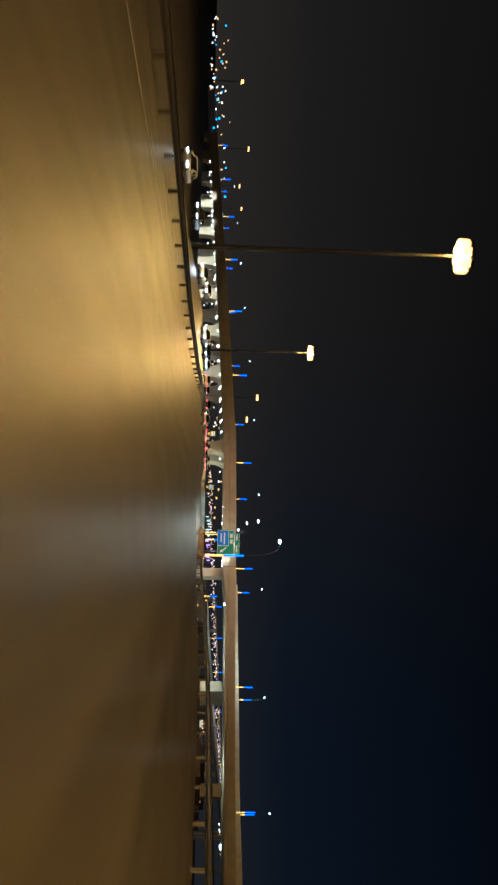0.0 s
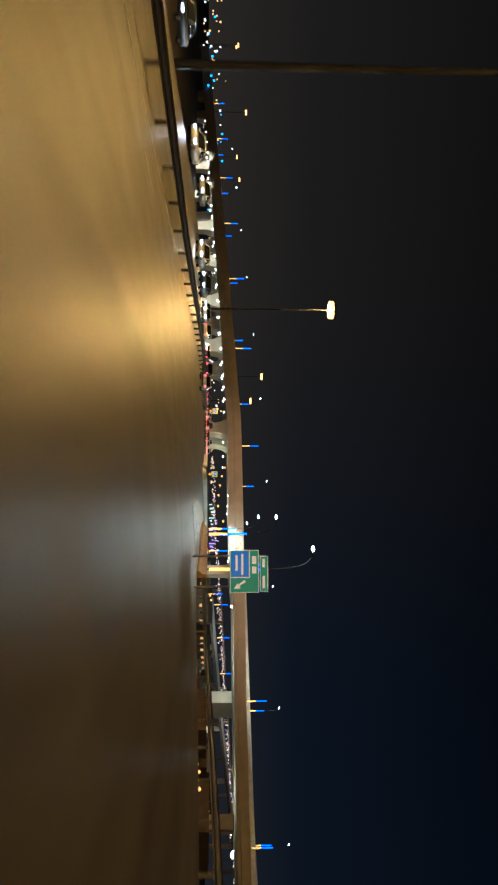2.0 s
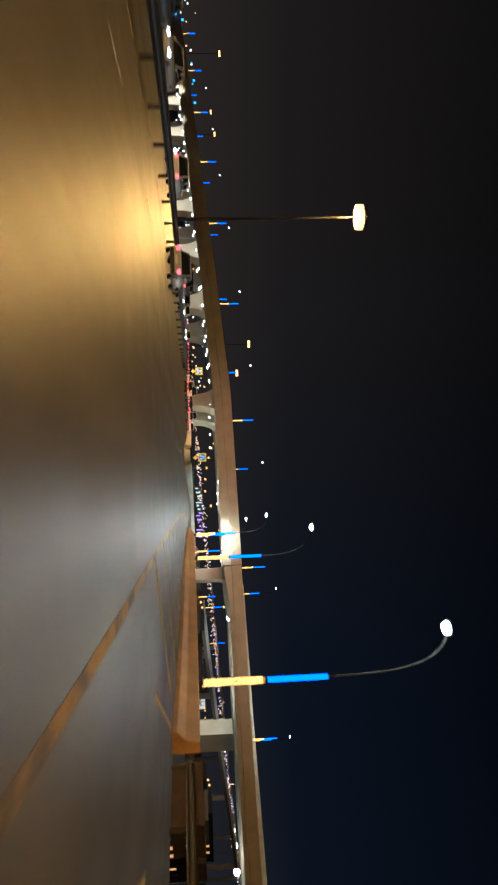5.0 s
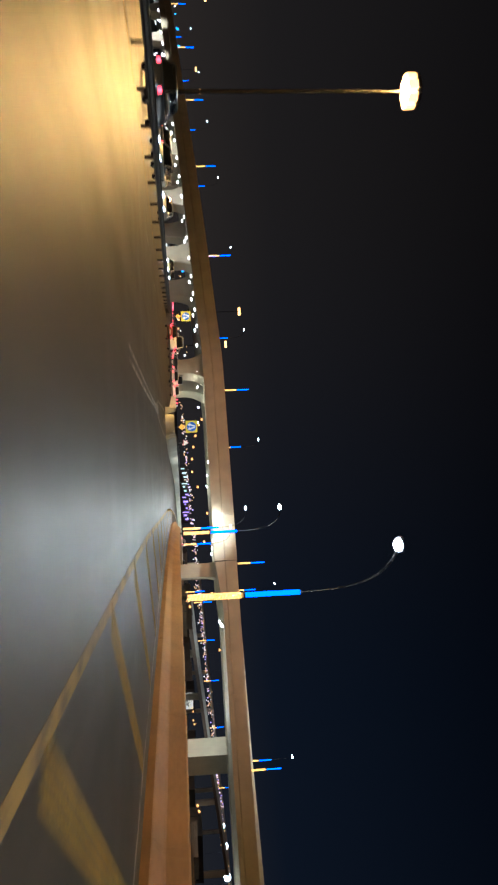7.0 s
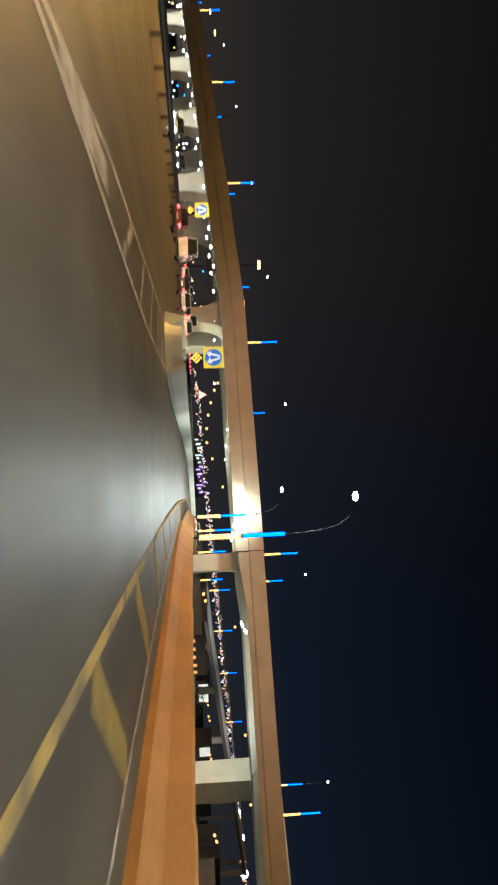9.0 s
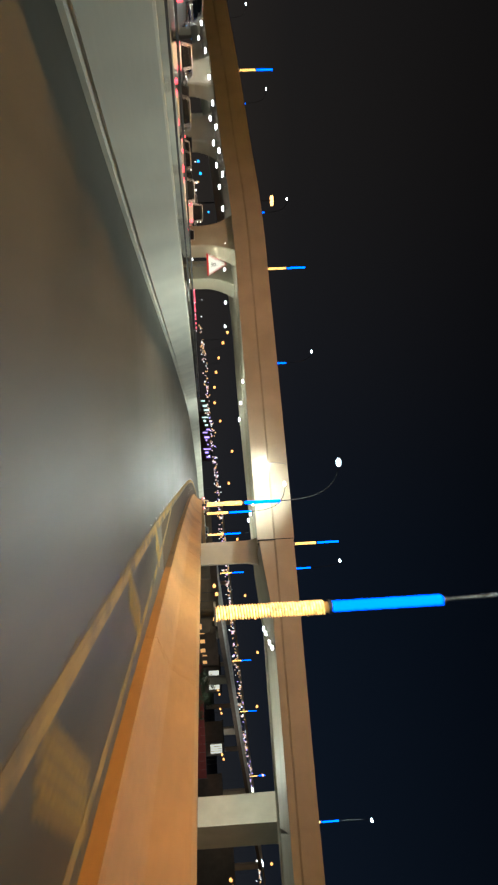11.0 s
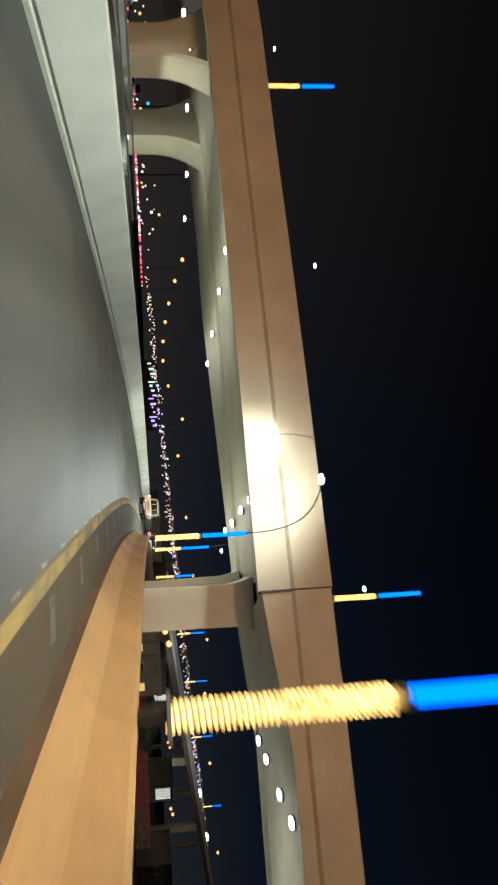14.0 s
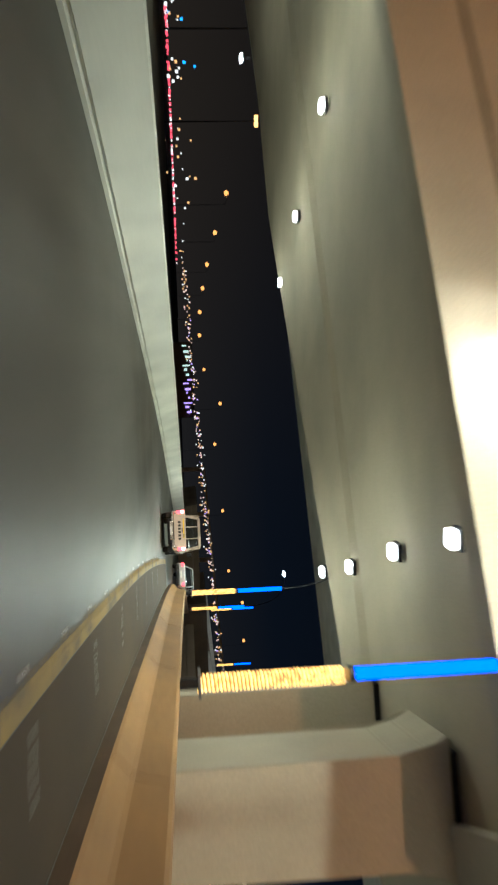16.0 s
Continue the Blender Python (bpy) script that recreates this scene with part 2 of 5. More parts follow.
GORE_L = curve_x([(150, -6.95), (163, -7.0), (174, -7.15), (179, -7.75), (184, -7.95), (192, -8.3), (206, -8.7)])
INNER = curve_x([(206, 1.95), (213, 2.25), (220, 2.4), (226, 2.4), (234, 2.28)])
ISLAND = curve_x([(206, -8.6), (240, -11), (280, -15.5), (340, -25), (440, -48)])
MEDIAN = curve_x([(-60, -17), (0, -16.2), (50, -15.8), (80, -15.4), (100, -16.4), (125, -18.0), (160, -19.2), (196, -20.2), (242, -25), (330, -41), (440, -66)])
EDGE_RIGHT = curve_x([(-60, 14), (0, 13), (30, 12.2), (60, 11), (90, 9.2), (112, 7.2), (124, 5.7)])
PIVOT = curve_x([(-60, 2.4), (0, 0), (28, -1.1), (56, -2.25), (74, -3.1), (93, -3.8), (111, -4.1), (129, -3.8), (150, -3.6)])
START = 124  # where the ramp's bridge begins


def lift(x, y):
    """Height of the road: banked up to the right through the first bend, then level."""
    u = min(1, max(0, (y - 50) / 85))
    return math.tan(radians(4.2)) * (1 - u * u * (3 - 2 * u)) * (x - PIVOT(y)) if y < 135 else 0.0


def banked(bm):
    for v in bm.verts:
        v.co.z += lift(v.co.x, v.co.y)
    return bm


# ground: one sheet below and around the raised road
bm = bmesh.new()
bmesh.ops.create_grid(bm, x_segments=8, y_segments=8, size=4000)
tagged(part("ground", bm, M_GROUND, at=pose(0, 0, -6.5)), "dark dusty ground below the raised road", "ground", kind="structure")


def deck(ys, xl, xr, cells):
    bm = bmesh.new()
    rows = []
    for y in ys:
        a, b = xl(y), xr(y)
        rows.append([bm.verts.new((a + (b - a) * k / cells, y, 0)) for k in range(cells + 1)] + [bm.verts.new((b, y, -1.6)), bm.verts.new((a, y, -1.6))])
    n = cells + 3
    for ra, rb in zip(rows, rows[1:]):
        for j in range(n):
            bm.faces.new((ra[j], ra[(j + 1) % n], rb[(j + 1) % n], rb[j]))
    bm.faces.new(rows[0])
    bm.faces.new(rows[-1])
    return banked(bm)


def right_edge(y):
    return EDGE_RIGHT(y) + 0.9 if y < START else RIGHT_FACE(y) + 0.7


tagged(part("road", deck(span(-60, 140, 2.5) + span(145, 440, 5), lambda y: MEDIAN(y) - 14, right_edge, 6), M_ASPHALT), "worn grey asphalt road deck shining under lamps", "road", kind="structure")
FAR_L = curve_x([(440, -80), (700, -110), (1100, -60)])
FAR_R = curve_x([(440, -50), (700, -78), (1100, -30)])
tagged(part("far_road", deck(span(440.1, 1100, 30), FAR_L, FAR_R, 2), M_ASPHALT), "asphalt main road running on into the distance", "road", kind="structure")


def sheet(ys, xl, xr, cells):
    """A thin layer of dirt on the asphalt."""
    bm = bmesh.new()
    rows = [[bm.verts.new((xl(y) + (xr(y) - xl(y)) * k / cells, y, 0.003)) for k in range(cells + 1)] for y in ys]
    for ra, rb in zip(rows, rows[1:]):
        for j in range(cells):
            bm.faces.new((ra[j], ra[j + 1], rb[j + 1], rb[j]))
    return bm


def stripe(name, f, y0, y1, width, material, label, off=0.0, z=0.0055):
    pts = [(f(y) + off, y, z) for y in span(y0, y1, 3)]
    ob = part(name, banked(sweep(pts, [(-width / 2, 0), (width / 2, 0), (width / 2, -0.004), (-width / 2, -0.004)])), material)
    return tagged(ob, label, "road marking", kind="structure")


def bar(name, a, b, width, material, label, z=0.012):
    ob = part(name, banked(sweep([(a[0], a[1], z), (b[0], b[1], z)], [(-width / 2, 0), (width / 2, 0), (width / 2, -0.004), (-width / 2, -0.004)])), material)
    return tagged(ob, label, "road marking", kind="structure")


tagged(part("shoulder", sheet(span(226, 345, 3.5), lambda y: YELLOW(y) + 0.12, lambda y: RIGHT_FACE(y) - 0.03, 4), M_DUST), "dusty brown hard shoulder beside the parapet", "road", kind="structure")
EDGE_LINE = stripe("edge_line", YELLOW, 92, 345, 0.21, M_YEL, "worn yellow edge line on grey asphalt")
stripe("inner_edge_line", RIGHT_FACE, 140, 206, 0.15, M_WHT, "worn pale line beside the parapet", off=-0.85)
stripe("inner_edge_line", INNER, 206.2, 233, 0.14, M_YEL, "worn yellow line beside the parapet")
stripe("gore_line", GORE_R, 150, 206, 0.13, M_WHT, "worn white line bounding the painted island")
stripe("gore_line", GORE_L, 150, 206, 0.13, M_WHT, "worn white line bounding the painted island")
# hatching between the yellow line and the parapet
for y in [115.9 + 6.57 * k for k in range(14)] + [209.8, 216.5, 223.3]:
    x = YELLOW(y) + 0.2
    yb = y
    while x < (right_edge(yb) - 1.75 if yb < 206 else INNER(yb) - 0.05) and yb < y + 14:
        x, yb = x + 0.1, yb + 0.145
    if yb - y > 0.8:
        hs = bmesh.new()
        a, b = Vector((YELLOW(y) + 0.2, y, 0)), Vector((x, yb, 0))
        side = Vector((b.y - a.y, a.x - b.x, 0)).normalized()
        along = (b - a).normalized()
        for k in (-0.25, -0.085, 0.085, 0.25):
            for n in range(int((b - a).length / 0.2)):
                c, e = a + along * (n * 0.2), a + along * (n * 0.2 + 0.14)
                vs = [hs.verts.new(p + side * (k + q) + Vector((0, 0, z))) for z in (0.006, 0.012) for p, q in ((c, -0.055), (c, 0.055), (e, 0.055), (e, -0.055))]
                for f in ((4, 5, 6, 7), (0, 3, 2, 1), (0, 1, 5, 4), (1, 2, 6, 5), (2, 3, 7, 6), (3, 0, 4, 7)):
                    hs.faces.new([vs[i] for i in f])
        tagged(part("hatch_stripe", banked(hs), M_HATCH), "yellow diagonal hatch stripe of small blocks on asphalt", "road marking", kind="structure")
bar("gore_bar", (-7.08, 174.5), (-7.2, 179), 0.5, M_WHT, "worn white wedge at the tip of the painted island")
for y in span(183, 202, 4.6):
    bar("gore_bar", (GORE_L(y + 1.6) + 0.1, y + 1.6), (GORE_R(y - 1.2) - 0.1, y - 1.2), 0.3, M_WHT, "worn white bar of the painted island")
# lane lines of the main carriageway
stripe("lane_line", lambda y: -10.4 - 0.0006 * (y + 10) ** 2 * (y > -10), -60, 96, 0.14, M_WHT, "worn white lane line on asphalt")
for k in range(-4, 17):
    y = k * 12.0
    bar("lane_dash", (MEDIAN(y) + 4.2, y), (MEDIAN(y + 3) + 4.2, y + 3), 0.14, M_WHT, "worn white lane dash on asphalt")

# right parapet: toe, slope and upright panel in poured lengths, a little higher at its start
PARA = [(0.0, -0.1), (0.0, 0.17), (0.03, 0.21), (0.25, 0.395), (0.29, 0.45), (0.40, 0.86), (0.44, 0.9), (0.72, 0.9), (0.76, 0.86), (0.80, 0.3), (0.80, -1.5), (0.0, -1.5)]


def para_high(y):
    return 1.0 + 0.22 * min(1, max(0, (200 - y) / 45))


ys = span(START, 440, 8)
para = empty("parapet")
tagged(para, "concrete bridge parapet with a sloped lower face", "parapet", kind="structure")
for y0, y1 in zip(ys, ys[1:]):
    k = para_high((y0 + y1) / 2)
    bm = sweep([(RIGHT_FACE(y), y, 0) for y in span(y0 + 0.012, y1 - 0.012, 3)], [(a, b * k if b > 0 else b) for a, b in PARA], lead=RIGHT_FACE)
    # the foot is broader along the middle of the ramp
    for i, v in enumerate(bm.verts):
        g = min(1, max(0, (v.co.y - 190) / 22)) * min(1, max(0, (302 - v.co.y) / 40))
        v.co.x -= g * (0.55, 0.55, 0.53, 0.3, 0.26, 0.04, 0, 0, 0, 0, 0, 0.55)[i % 12]
    for f in bm.faces:
        if f.calc_center_median().z < 0.17 and len(f.verts) == 4 and y0 > 226:
            f.material_index = 1
    part("parapet_panel", bm, [M_PARA, M_GRIME], para)
LBAR = [(0.0, -0.1), (0.0, 0.07), (-0.06, 0.1), (-0.06, 0.13), (-0.02, 0.15), (-0.24, 0.91), (-0.27, 0.94), (-0.47, 0.94), (-0.5, 0.91), (-0.7, 0.1), (-0.7, -0.1)]
lbar = empty("concrete_barrier")
tagged(lbar, "pale grey concrete safety barrier beside the ramp", "barrier", kind="structure")
ys = span(206, 440, 6)
for y0, y1 in zip(ys, ys[1:]):
    part("barrier_unit", sweep([(LEFT_FACE(y), y, 0) for y in span(y0 + 0.008, y1 - 0.008, 3)], LBAR, lead=LEFT_FACE), M_CONC, lbar)
# rounded nose and the side of the island towards the main road
ibar = empty("island_barrier")
tagged(ibar, "pale concrete barrier on the main road side", "barrier", kind="structure")
ys = span(207, 440, 8)
for y0, y1 in zip(ys, ys[1:]):
    part("barrier_unit", sweep([(ISLAND(y), y, 0) for y in span(y0 + 0.015, y1 - 0.015, 4)], LBAR), M_CONC, ibar)
nose = bmesh.new()
add_rod(nose, (-7.5, 206.6, -0.05), (-7.5, 206.6, 0.3), 1.32, 1.15, 24)
add_rod(nose, (-7.5, 206.6, 0.3), (-7.5, 206.6, 0.82), 1.15, 1.05, 24)
tagged(part("barrier_nose", nose, M_CONC), "rounded concrete nose where the barriers meet", "barrier", kind="structure")
mrail = empty("median_guard_rail")
tagged(mrail, "dull steel guard rail between the carriageways", "guard rail")
BEAM = [(-0.04, -0.16), (0.02, -0.1), (-0.04, -0.04), (-0.04, 0.04), (0.02, 0.1), (-0.04, 0.16), (0.04, 0.16), (0.04, -0.16)]
part("beam", banked(sweep([(MEDIAN(y), y, 0.62) for y in span(-60, 250, 3)], [(-a, b) for a, b in BEAM])), M_DULL, mrail)
part("beam", banked(sweep([(MEDIAN(y) - 0.45, y, 0.62) for y in span(-60, 250, 3)], BEAM)), M_DULL, mrail)
for y in span(-60, 250, 4):
    x = MEDIAN(y) - 0.22
    part("post", box(x - 0.07, x + 0.07, y - 0.05, y + 0.05, lift(x, y) - 0.05, lift(x, y) + 0.74, 0.01), M_DULL, mrail)
stripe("median_line", MEDIAN, -60, 250, 0.16, M_YEL, "worn yellow line beside the median rail", off=0.7)
MBAR = [(0.3, -0.1), (0.3, 0.1), (0.14, 0.25), (0.1, 0.55), (-0.1, 0.55), (-0.14, 0.25), (-0.3, 0.1), (-0.3, -0.1)]
mbar = empty("median_barrier")
tagged(mbar, "low concrete barrier between the carriageways", "barrier", kind="structure")
ys = span(250.4, 440, 12)
for y0, y1 in zip(ys, ys[1:]):
    part("barrier_unit", sweep([(MEDIAN(y), y, 0) for y in span(y0 + 0.015, y1 - 0.015, 3)], MBAR), M_KERB, mbar)

# ---- viaduct ----
VIA = [(178, 178), (150, 222), (126, 251), (97, 277), (61.8, 301.5), (30, 315), (20, 320), (6, 327), (-8, 334.5), (-23, 343.2), (-44, 353), (-64, 364), (-101, 393), (-137, 424), (-172, 454), (-207, 484), (-250, 520), (-330, 585)]
VIA_PTS = []
for (ax, ay), (bx, by) in zip(VIA, VIA[1:]):
    for k in range(4):
        VIA_PTS.append((ax + (bx - ax) * k / 4, ay + (by - ay) * k / 4))


def smooth(pts, times):
    for _ in range(times):
        pts = [pts[0]] + [tuple((a[i] + 2 * b[i] + c[i]) / 4 for i in range(2)) for a, b, c in zip(pts, pts[1:], pts[2:])] + [pts[-1]]
    return pts


VIA_PTS = smooth(VIA_PTS, 6)


def via_z(x):
    """Height of the viaduct's lower edge: level, then falling steadily far along."""
    return 8.4 - 0.0475 * max(0, -26 - x) * (1 if x < -46 else (-26 - x) / 20)


def rise(x):
    return min(1, max(0, (x - 20) / 9))


pts = [(x, y, via_z(x)) for x, y in VIA_PTS]
W = 18.5
# the far slab, which widens to carry the joining carriageway
bm = bmesh.new()
rows = []
for i, p in enumerate(pts):
    d = Vector(pts[min(i + 1, len(pts) - 1)]) - Vector(pts[max(i - 1, 0)])
    d.z = 0
    d.normalize()
    r = Vector((d.y, -d.x, 0))
    wide = 16.0 * min(1, max(0, (24 - p[0]) / 44)) + 0.6
    low = 0.75 if i >= 24 else 0.75 + 0.65 * rise(p[0])
    rows.append([bm.verts.new(Vector(p) + r * (W + a) + Vector((0, 0, b))) for a, b in ((0.33, low), (0.33, 3.7), (wide, 3.7), (wide, 4.9), (wide + 0.3, 4.9), (wide + 0.3, low - 0.35), (wide - 0.3, low - 0.4))])
for ra, rb in zip(rows, rows[1:]):
    for j in range(7):
        bm.faces.new((ra[j], ra[(j + 1) % 7], rb[(j + 1) % 7], rb[j]))
bm.faces.new(rows[0])
bm.faces.new(rows[-1])
tagged(part("viaduct_slab", bm, M_CONC2), "widening concrete slab beside the viaduct", "viaduct", kind="structure")
SECTION = [(0.0, 0.0), (0.0, 2.35), (-0.3, 2.6), (-0.3, 5.3), (0.05, 5.3), (0.15, 3.9), (W - 0.15, 3.9), (W - 0.05, 5.3), (W + 0.3, 5.3), (W + 0.3, 2.6), (W, 2.35), (W, 0.5), (W - 0.6, 0.75), (1.5, 0.75), (1.1, 0.0)]
# beyond the joint the deck is a thinner slab
THIN = [(0.0, 1.4), (0.0, 2.35), (-0.3, 2.6), (-0.3, 5.2), (0.05, 5.2), (0.15, 3.9), (W - 0.15, 3.9), (W - 0.05, 5.2), (W + 0.3, 5.2), (W + 0.3, 2.6), (W, 2.35), (W, 1.4)]
via = empty("viaduct")
tagged(via, "curved concrete viaduct crossing over the road", "viaduct", kind="structure")
CUTS = [0, 6, 12, 17, 24, 28, 32, 36, 42, 48, 54, 60, len(pts) - 1]
for a, b in zip(CUTS, CUTS[1:]):
    run = [Vector(p) for p in pts[a:b + 1]]
    run[0] = run[0] + (run[1] - run[0]).normalized() * 0.003
    run[-1] = run[-1] - (run[-1] - run[-2]).normalized() * 0.003
    bm = sweep(run, THIN if a < 24 else SECTION)
    if a < 24:
        # its underside rises gently away from the joint
        for i, v in enumerate(bm.verts):
            if i % 12 in (0, 11):
                v.co.z -= 1.15 * (1 - rise(run[i // 12].x))
    part("deck_span", bm, M_CONC2, via)
    if a == 24:
        p, q = Vector(pts[a]), Vector(pts[a + 1])
        d = (q - p).normalized()
        r = Vector((d.y, -d.x, 0))
        jo = bmesh.new()
        add_box(jo, -0.06, 0.06, -0.33, 0.2, 0.0, 5.25)
        part("joint_cover", jo, M_DARK, via, "dark joint strip", at=Matrix.Translation(p) @ pose(0, 0, 0, 0, 0, math.degrees(math.atan2(d.y, d.x))) @ pose(0, 0, 0, 0, 0, 180))


# ---- piers ----
def wall_pier(x, y, turn, h, w=4.2, d=2.4, zb=-6.5):
    e = empty("viaduct_pier", pose(x, y, zb, 0, 0, turn))
    H = h - zb
    bm = bmesh.new()
    prof = [(-w / 2, 0), (-w / 2, H - 1.6), (-w / 2 - 0.2, H - 0.7), (-w / 2 - 0.55, H), (w / 2 + 0.55, H), (w / 2 + 0.2, H - 0.7), (w / 2, H - 1.6), (w / 2, 0)]
    n = len(prof)
    fr = [bm.verts.new((a, -d / 2, b)) for a, b in prof]
    bk = [bm.verts.new((a, d / 2, b)) for a, b in prof]
    bm.faces.new(fr)
    bm.faces.new(bk)
    for i in range(n):
        bm.faces.new((fr[i], fr[(i + 1) % n], bk[(i + 1) % n], bk[i]))
    bmesh.ops.bevel(bm, geom=list(bm.edges), offset=0.07, segments=2, affect="EDGES")
    part("stem", bm, M_CONC2, e)
    part("bearing", box(-w / 2, w / 2, -d / 2 + 0.3, d / 2 - 0.3, H, H + 0.3, 0.03), M_DARK, e, "dark bearing strip")
    return tagged(e, "rectangular concrete viaduct pier widening at the top", "pier", "viaduct piers")


def flared_pier(x, y, turn, h, w=5.2, top=10.5, d=3.0, zb=-6.5):
    e = empty("arched_pier", pose(x, y, zb, 0, 0, turn))
    H = h - zb
    bm = bmesh.new()
    ring = []
    n = 16
    for i in range(n + 1):
        z = H * i / n
        u = max(0, (z - (H - 6.5)) / 6.5)
        hw = w / 2 + (top - w) / 2 * u**2.4
        hd = d / 2 + 0.5 * u**2
        ring.append([bm.verts.new((sx * hw, sy * hd, z)) for sx, sy in ((-0.94, -1), (0.94, -1), (1, -0.8), (1, 0.8), (0.94, 1), (-0.94, 1), (-1, 0.8), (-1, -0.8))])
    for a, b in zip(ring, ring[1:]):
        for j in range(8):
            bm.faces.new((a[j], a[(j + 1) % 8], b[(j + 1) % 8], b[j]))
    bm.faces.new(ring[0])
    bm.faces.new(ring[-1])
    part("stem", bm, M_CONC2, e)
    fl = part("uplight", box(-0.3, 0.3, -0.2, 0.2, 0, 0.25, 0.03), M_DARK, e, at=pose(w / 2 + 1.0, -d / 2 - 0.6, 0))
    part("lens", box(-0.24, 0.24, -0.15, 0.15, 0.255, 0.28, 0.005), M_SPOT, fl)
    return tagged(e, "pale concrete pier flaring into an arch at the top", "pier", "arched piers")


wall_pier(22.6, 328.9, -14, 8.85, w=3.2, d=4.6)
wall_pier(24.2, 338.0, -14, 8.85, w=2.9, d=2.6)
wall_pier(72.4, 342.6, -54.5, 13.1, w=5.3, d=8.0)
wall_pier(92.5, 284.5, -38, 8.85)
flared_pier(-29.8, 353.5, -36, 9.0, zb=0)
flared_pier(-26.5, 371.5, -36, 9.0, zb=0)
for k in range(9):
    ax, ay = -66 - 24 * k, 373 + 20.3 * k
    flared_pier(ax, ay, -39, via_z(ax) + 0.7, w=7.5, top=13.0, zb=-14)
    flared_pier(ax + 8, ay + 10, -39, via_z(ax) + 0.7, w=7.5, top=13.0, zb=-14)


# ---- light columns ----
def coil(r, h, turns, tube):
    bm = bmesh.new()
    n, k = turns * 12, 5
    rings = []
    for i in range(n + 1):
        a = 2 * math.pi * i / 12
        c = Vector((math.cos(a), math.sin(a), 0))
        p = c * r + Vector((0, 0, h * i / n))
        rings.append([bm.verts.new(p + c * (tube * math.cos(2 * math.pi * j / k)) + Vector((0, 0, tube * math.sin(2 * math.pi * j / k)))) for j in range(k)])
    for a, b in zip(rings, rings[1:]):
        for j in range(k):
            bm.faces.new((a[j], a[(j + 1) % k], b[(j + 1) % k], b[j]))
    return bm


def light_column(lamp_at=None):
    """A lit column; lamp_at gives the place of a lamp head carried by a curved arm, from the column's foot."""
    e = empty("light_column")
    part("base_plate", box(-0.25, 0.25, -0.25, 0.25, 0, 0.06, 0.01), M_STEEL, e)
    part("pedestal", rod((0, 0, -0.42), (0, 0, 0.01), 0.12, 0.12, 12), M_DARK, e)
    part("core", rod((0, 0, 0.05), (0, 0, 3.2), 0.15, 0.14, 14), M_CORE, e)
    part("rope_light", coil(0.17, 3.05, 38, 0.026), M_GOLD, e, "glowing warm rope light wound round")
    part("collar", rod((0, 0, 3.18), (0, 0, 3.3), 0.2, 0.16, 14), M_DARK, e)
    part("blue_tube", rod((0, 0, 3.3), (0, 0, 6.4), 0.14, 0.14, 14), M_BLUE, e, "glowing blue light tube")
    part("cap", rod((0, 0, 6.4), (0, 0, 6.48), 0.15, 0.08, 14), M_DARK, e)
    if lamp_at:
        arm = bmesh.new()
        L = Vector(lamp_at)
        a, b, c, d = Vector((0, 0, 6.4)), Vector((0, 0, L.z - 0.6)), Vector((L.x * 0.35, L.y * 0.35, L.z + 0.15)), Vector((L.x, L.y, L.z + 0.1))
        prev = a
        for k in range(1, 11):
            u = k / 10
            p = a * (1 - u) ** 3 + b * (3 * u * (1 - u) ** 2) + c * (3 * u * u * (1 - u)) + d * u**3
            add_rod(arm, prev, p, 0.045, 0.042, 8)
            prev = p
        part("arm", arm, M_DARK, e, "thin dark curved arm")
        head = part("lamp_head", box(L.x - 0.42, L.x + 0.42, L.y - 0.2, L.y + 0.2, L.z + 0.06, L.z + 0.2, 0.04), M_DARK, e)
        part("lens", bowl(0.36, 0.2, (L.x, L.y, L.z)), M_LED, head, "bright white lens")
    return tagged(e, "lit column with golden rope light below and blue tube above", "light column", "decorative light columns")


def bowl(r, d, at):
    bm = bmesh.new()
    bmesh.ops.create_uvsphere(bm, u_segments=16, v_segments=10, radius=1)
    bmesh.ops.transform(bm, verts=bm.verts, matrix=Matrix.Translation(at) @ Matrix.Diagonal((r, r, d, 1)))
    return bm


# along the ramp's parapet: each column carries a street lamp over the lane
for y, dx, lx, ly, lz, f in ((134.3, 0.0, 3.8, 132.4, 13.4, 0.2), (174.8, 0.2, 0.8, 170.3, 12.3, 0.34), (226.6, 0.22, 1.7, 224.2, 12.7, 0.95), (274.8, 0.0, 4.3, 270.6, 12.3, 0.92), (320.5, 0.0, 10.9, 316.5, 12.3, 0.9), (360.2, 0.0, 20.0, 356, 12.3, 0.8), (400, 0.0, 34, 397, 12.3, 0)):
    foot = Vector((RIGHT_FACE(y) + 0.58 + dx, y, 1.28))
    light_column(Vector((lx, ly, lz)) - foot).matrix_basis = Matrix.Translation(foot)
    if f and y < 180:
        lamp("street_light", (lx, ly, lz - 0.35), LEDWHITE, LED_W * f, 0.3)
    elif f:
        # the lantern throws its light along the road both ways
        for way, share in ((-13, 0.33), (13, 0.95)):
            lamp("street_light", (lx, ly + way * 0.01, lz - 0.35), LEDWHITE, LED_W * f * share, 0.3, spot=146, target=(lx + way * 0.12, ly + way, 0), blend=1.0)
# along both parapets of the viaduct
column = light_column()
near_row = ((126, 251.5), (97, 277.6), (61.8, 302.6), (20.1, 320), (-22.8, 343.2), (-64, 364.2), (-101, 393.2), (-137, 424.2), (-172, 454.2), (-207, 484.2), (-243, 514.5))
for i, (x, y) in enumerate(near_row):
    m = pose(x - 0.07, y - 0.1, via_z(x) + 5.3)
    if i:
        copy_thing(column, m)
    else:
        column.matrix_basis = m
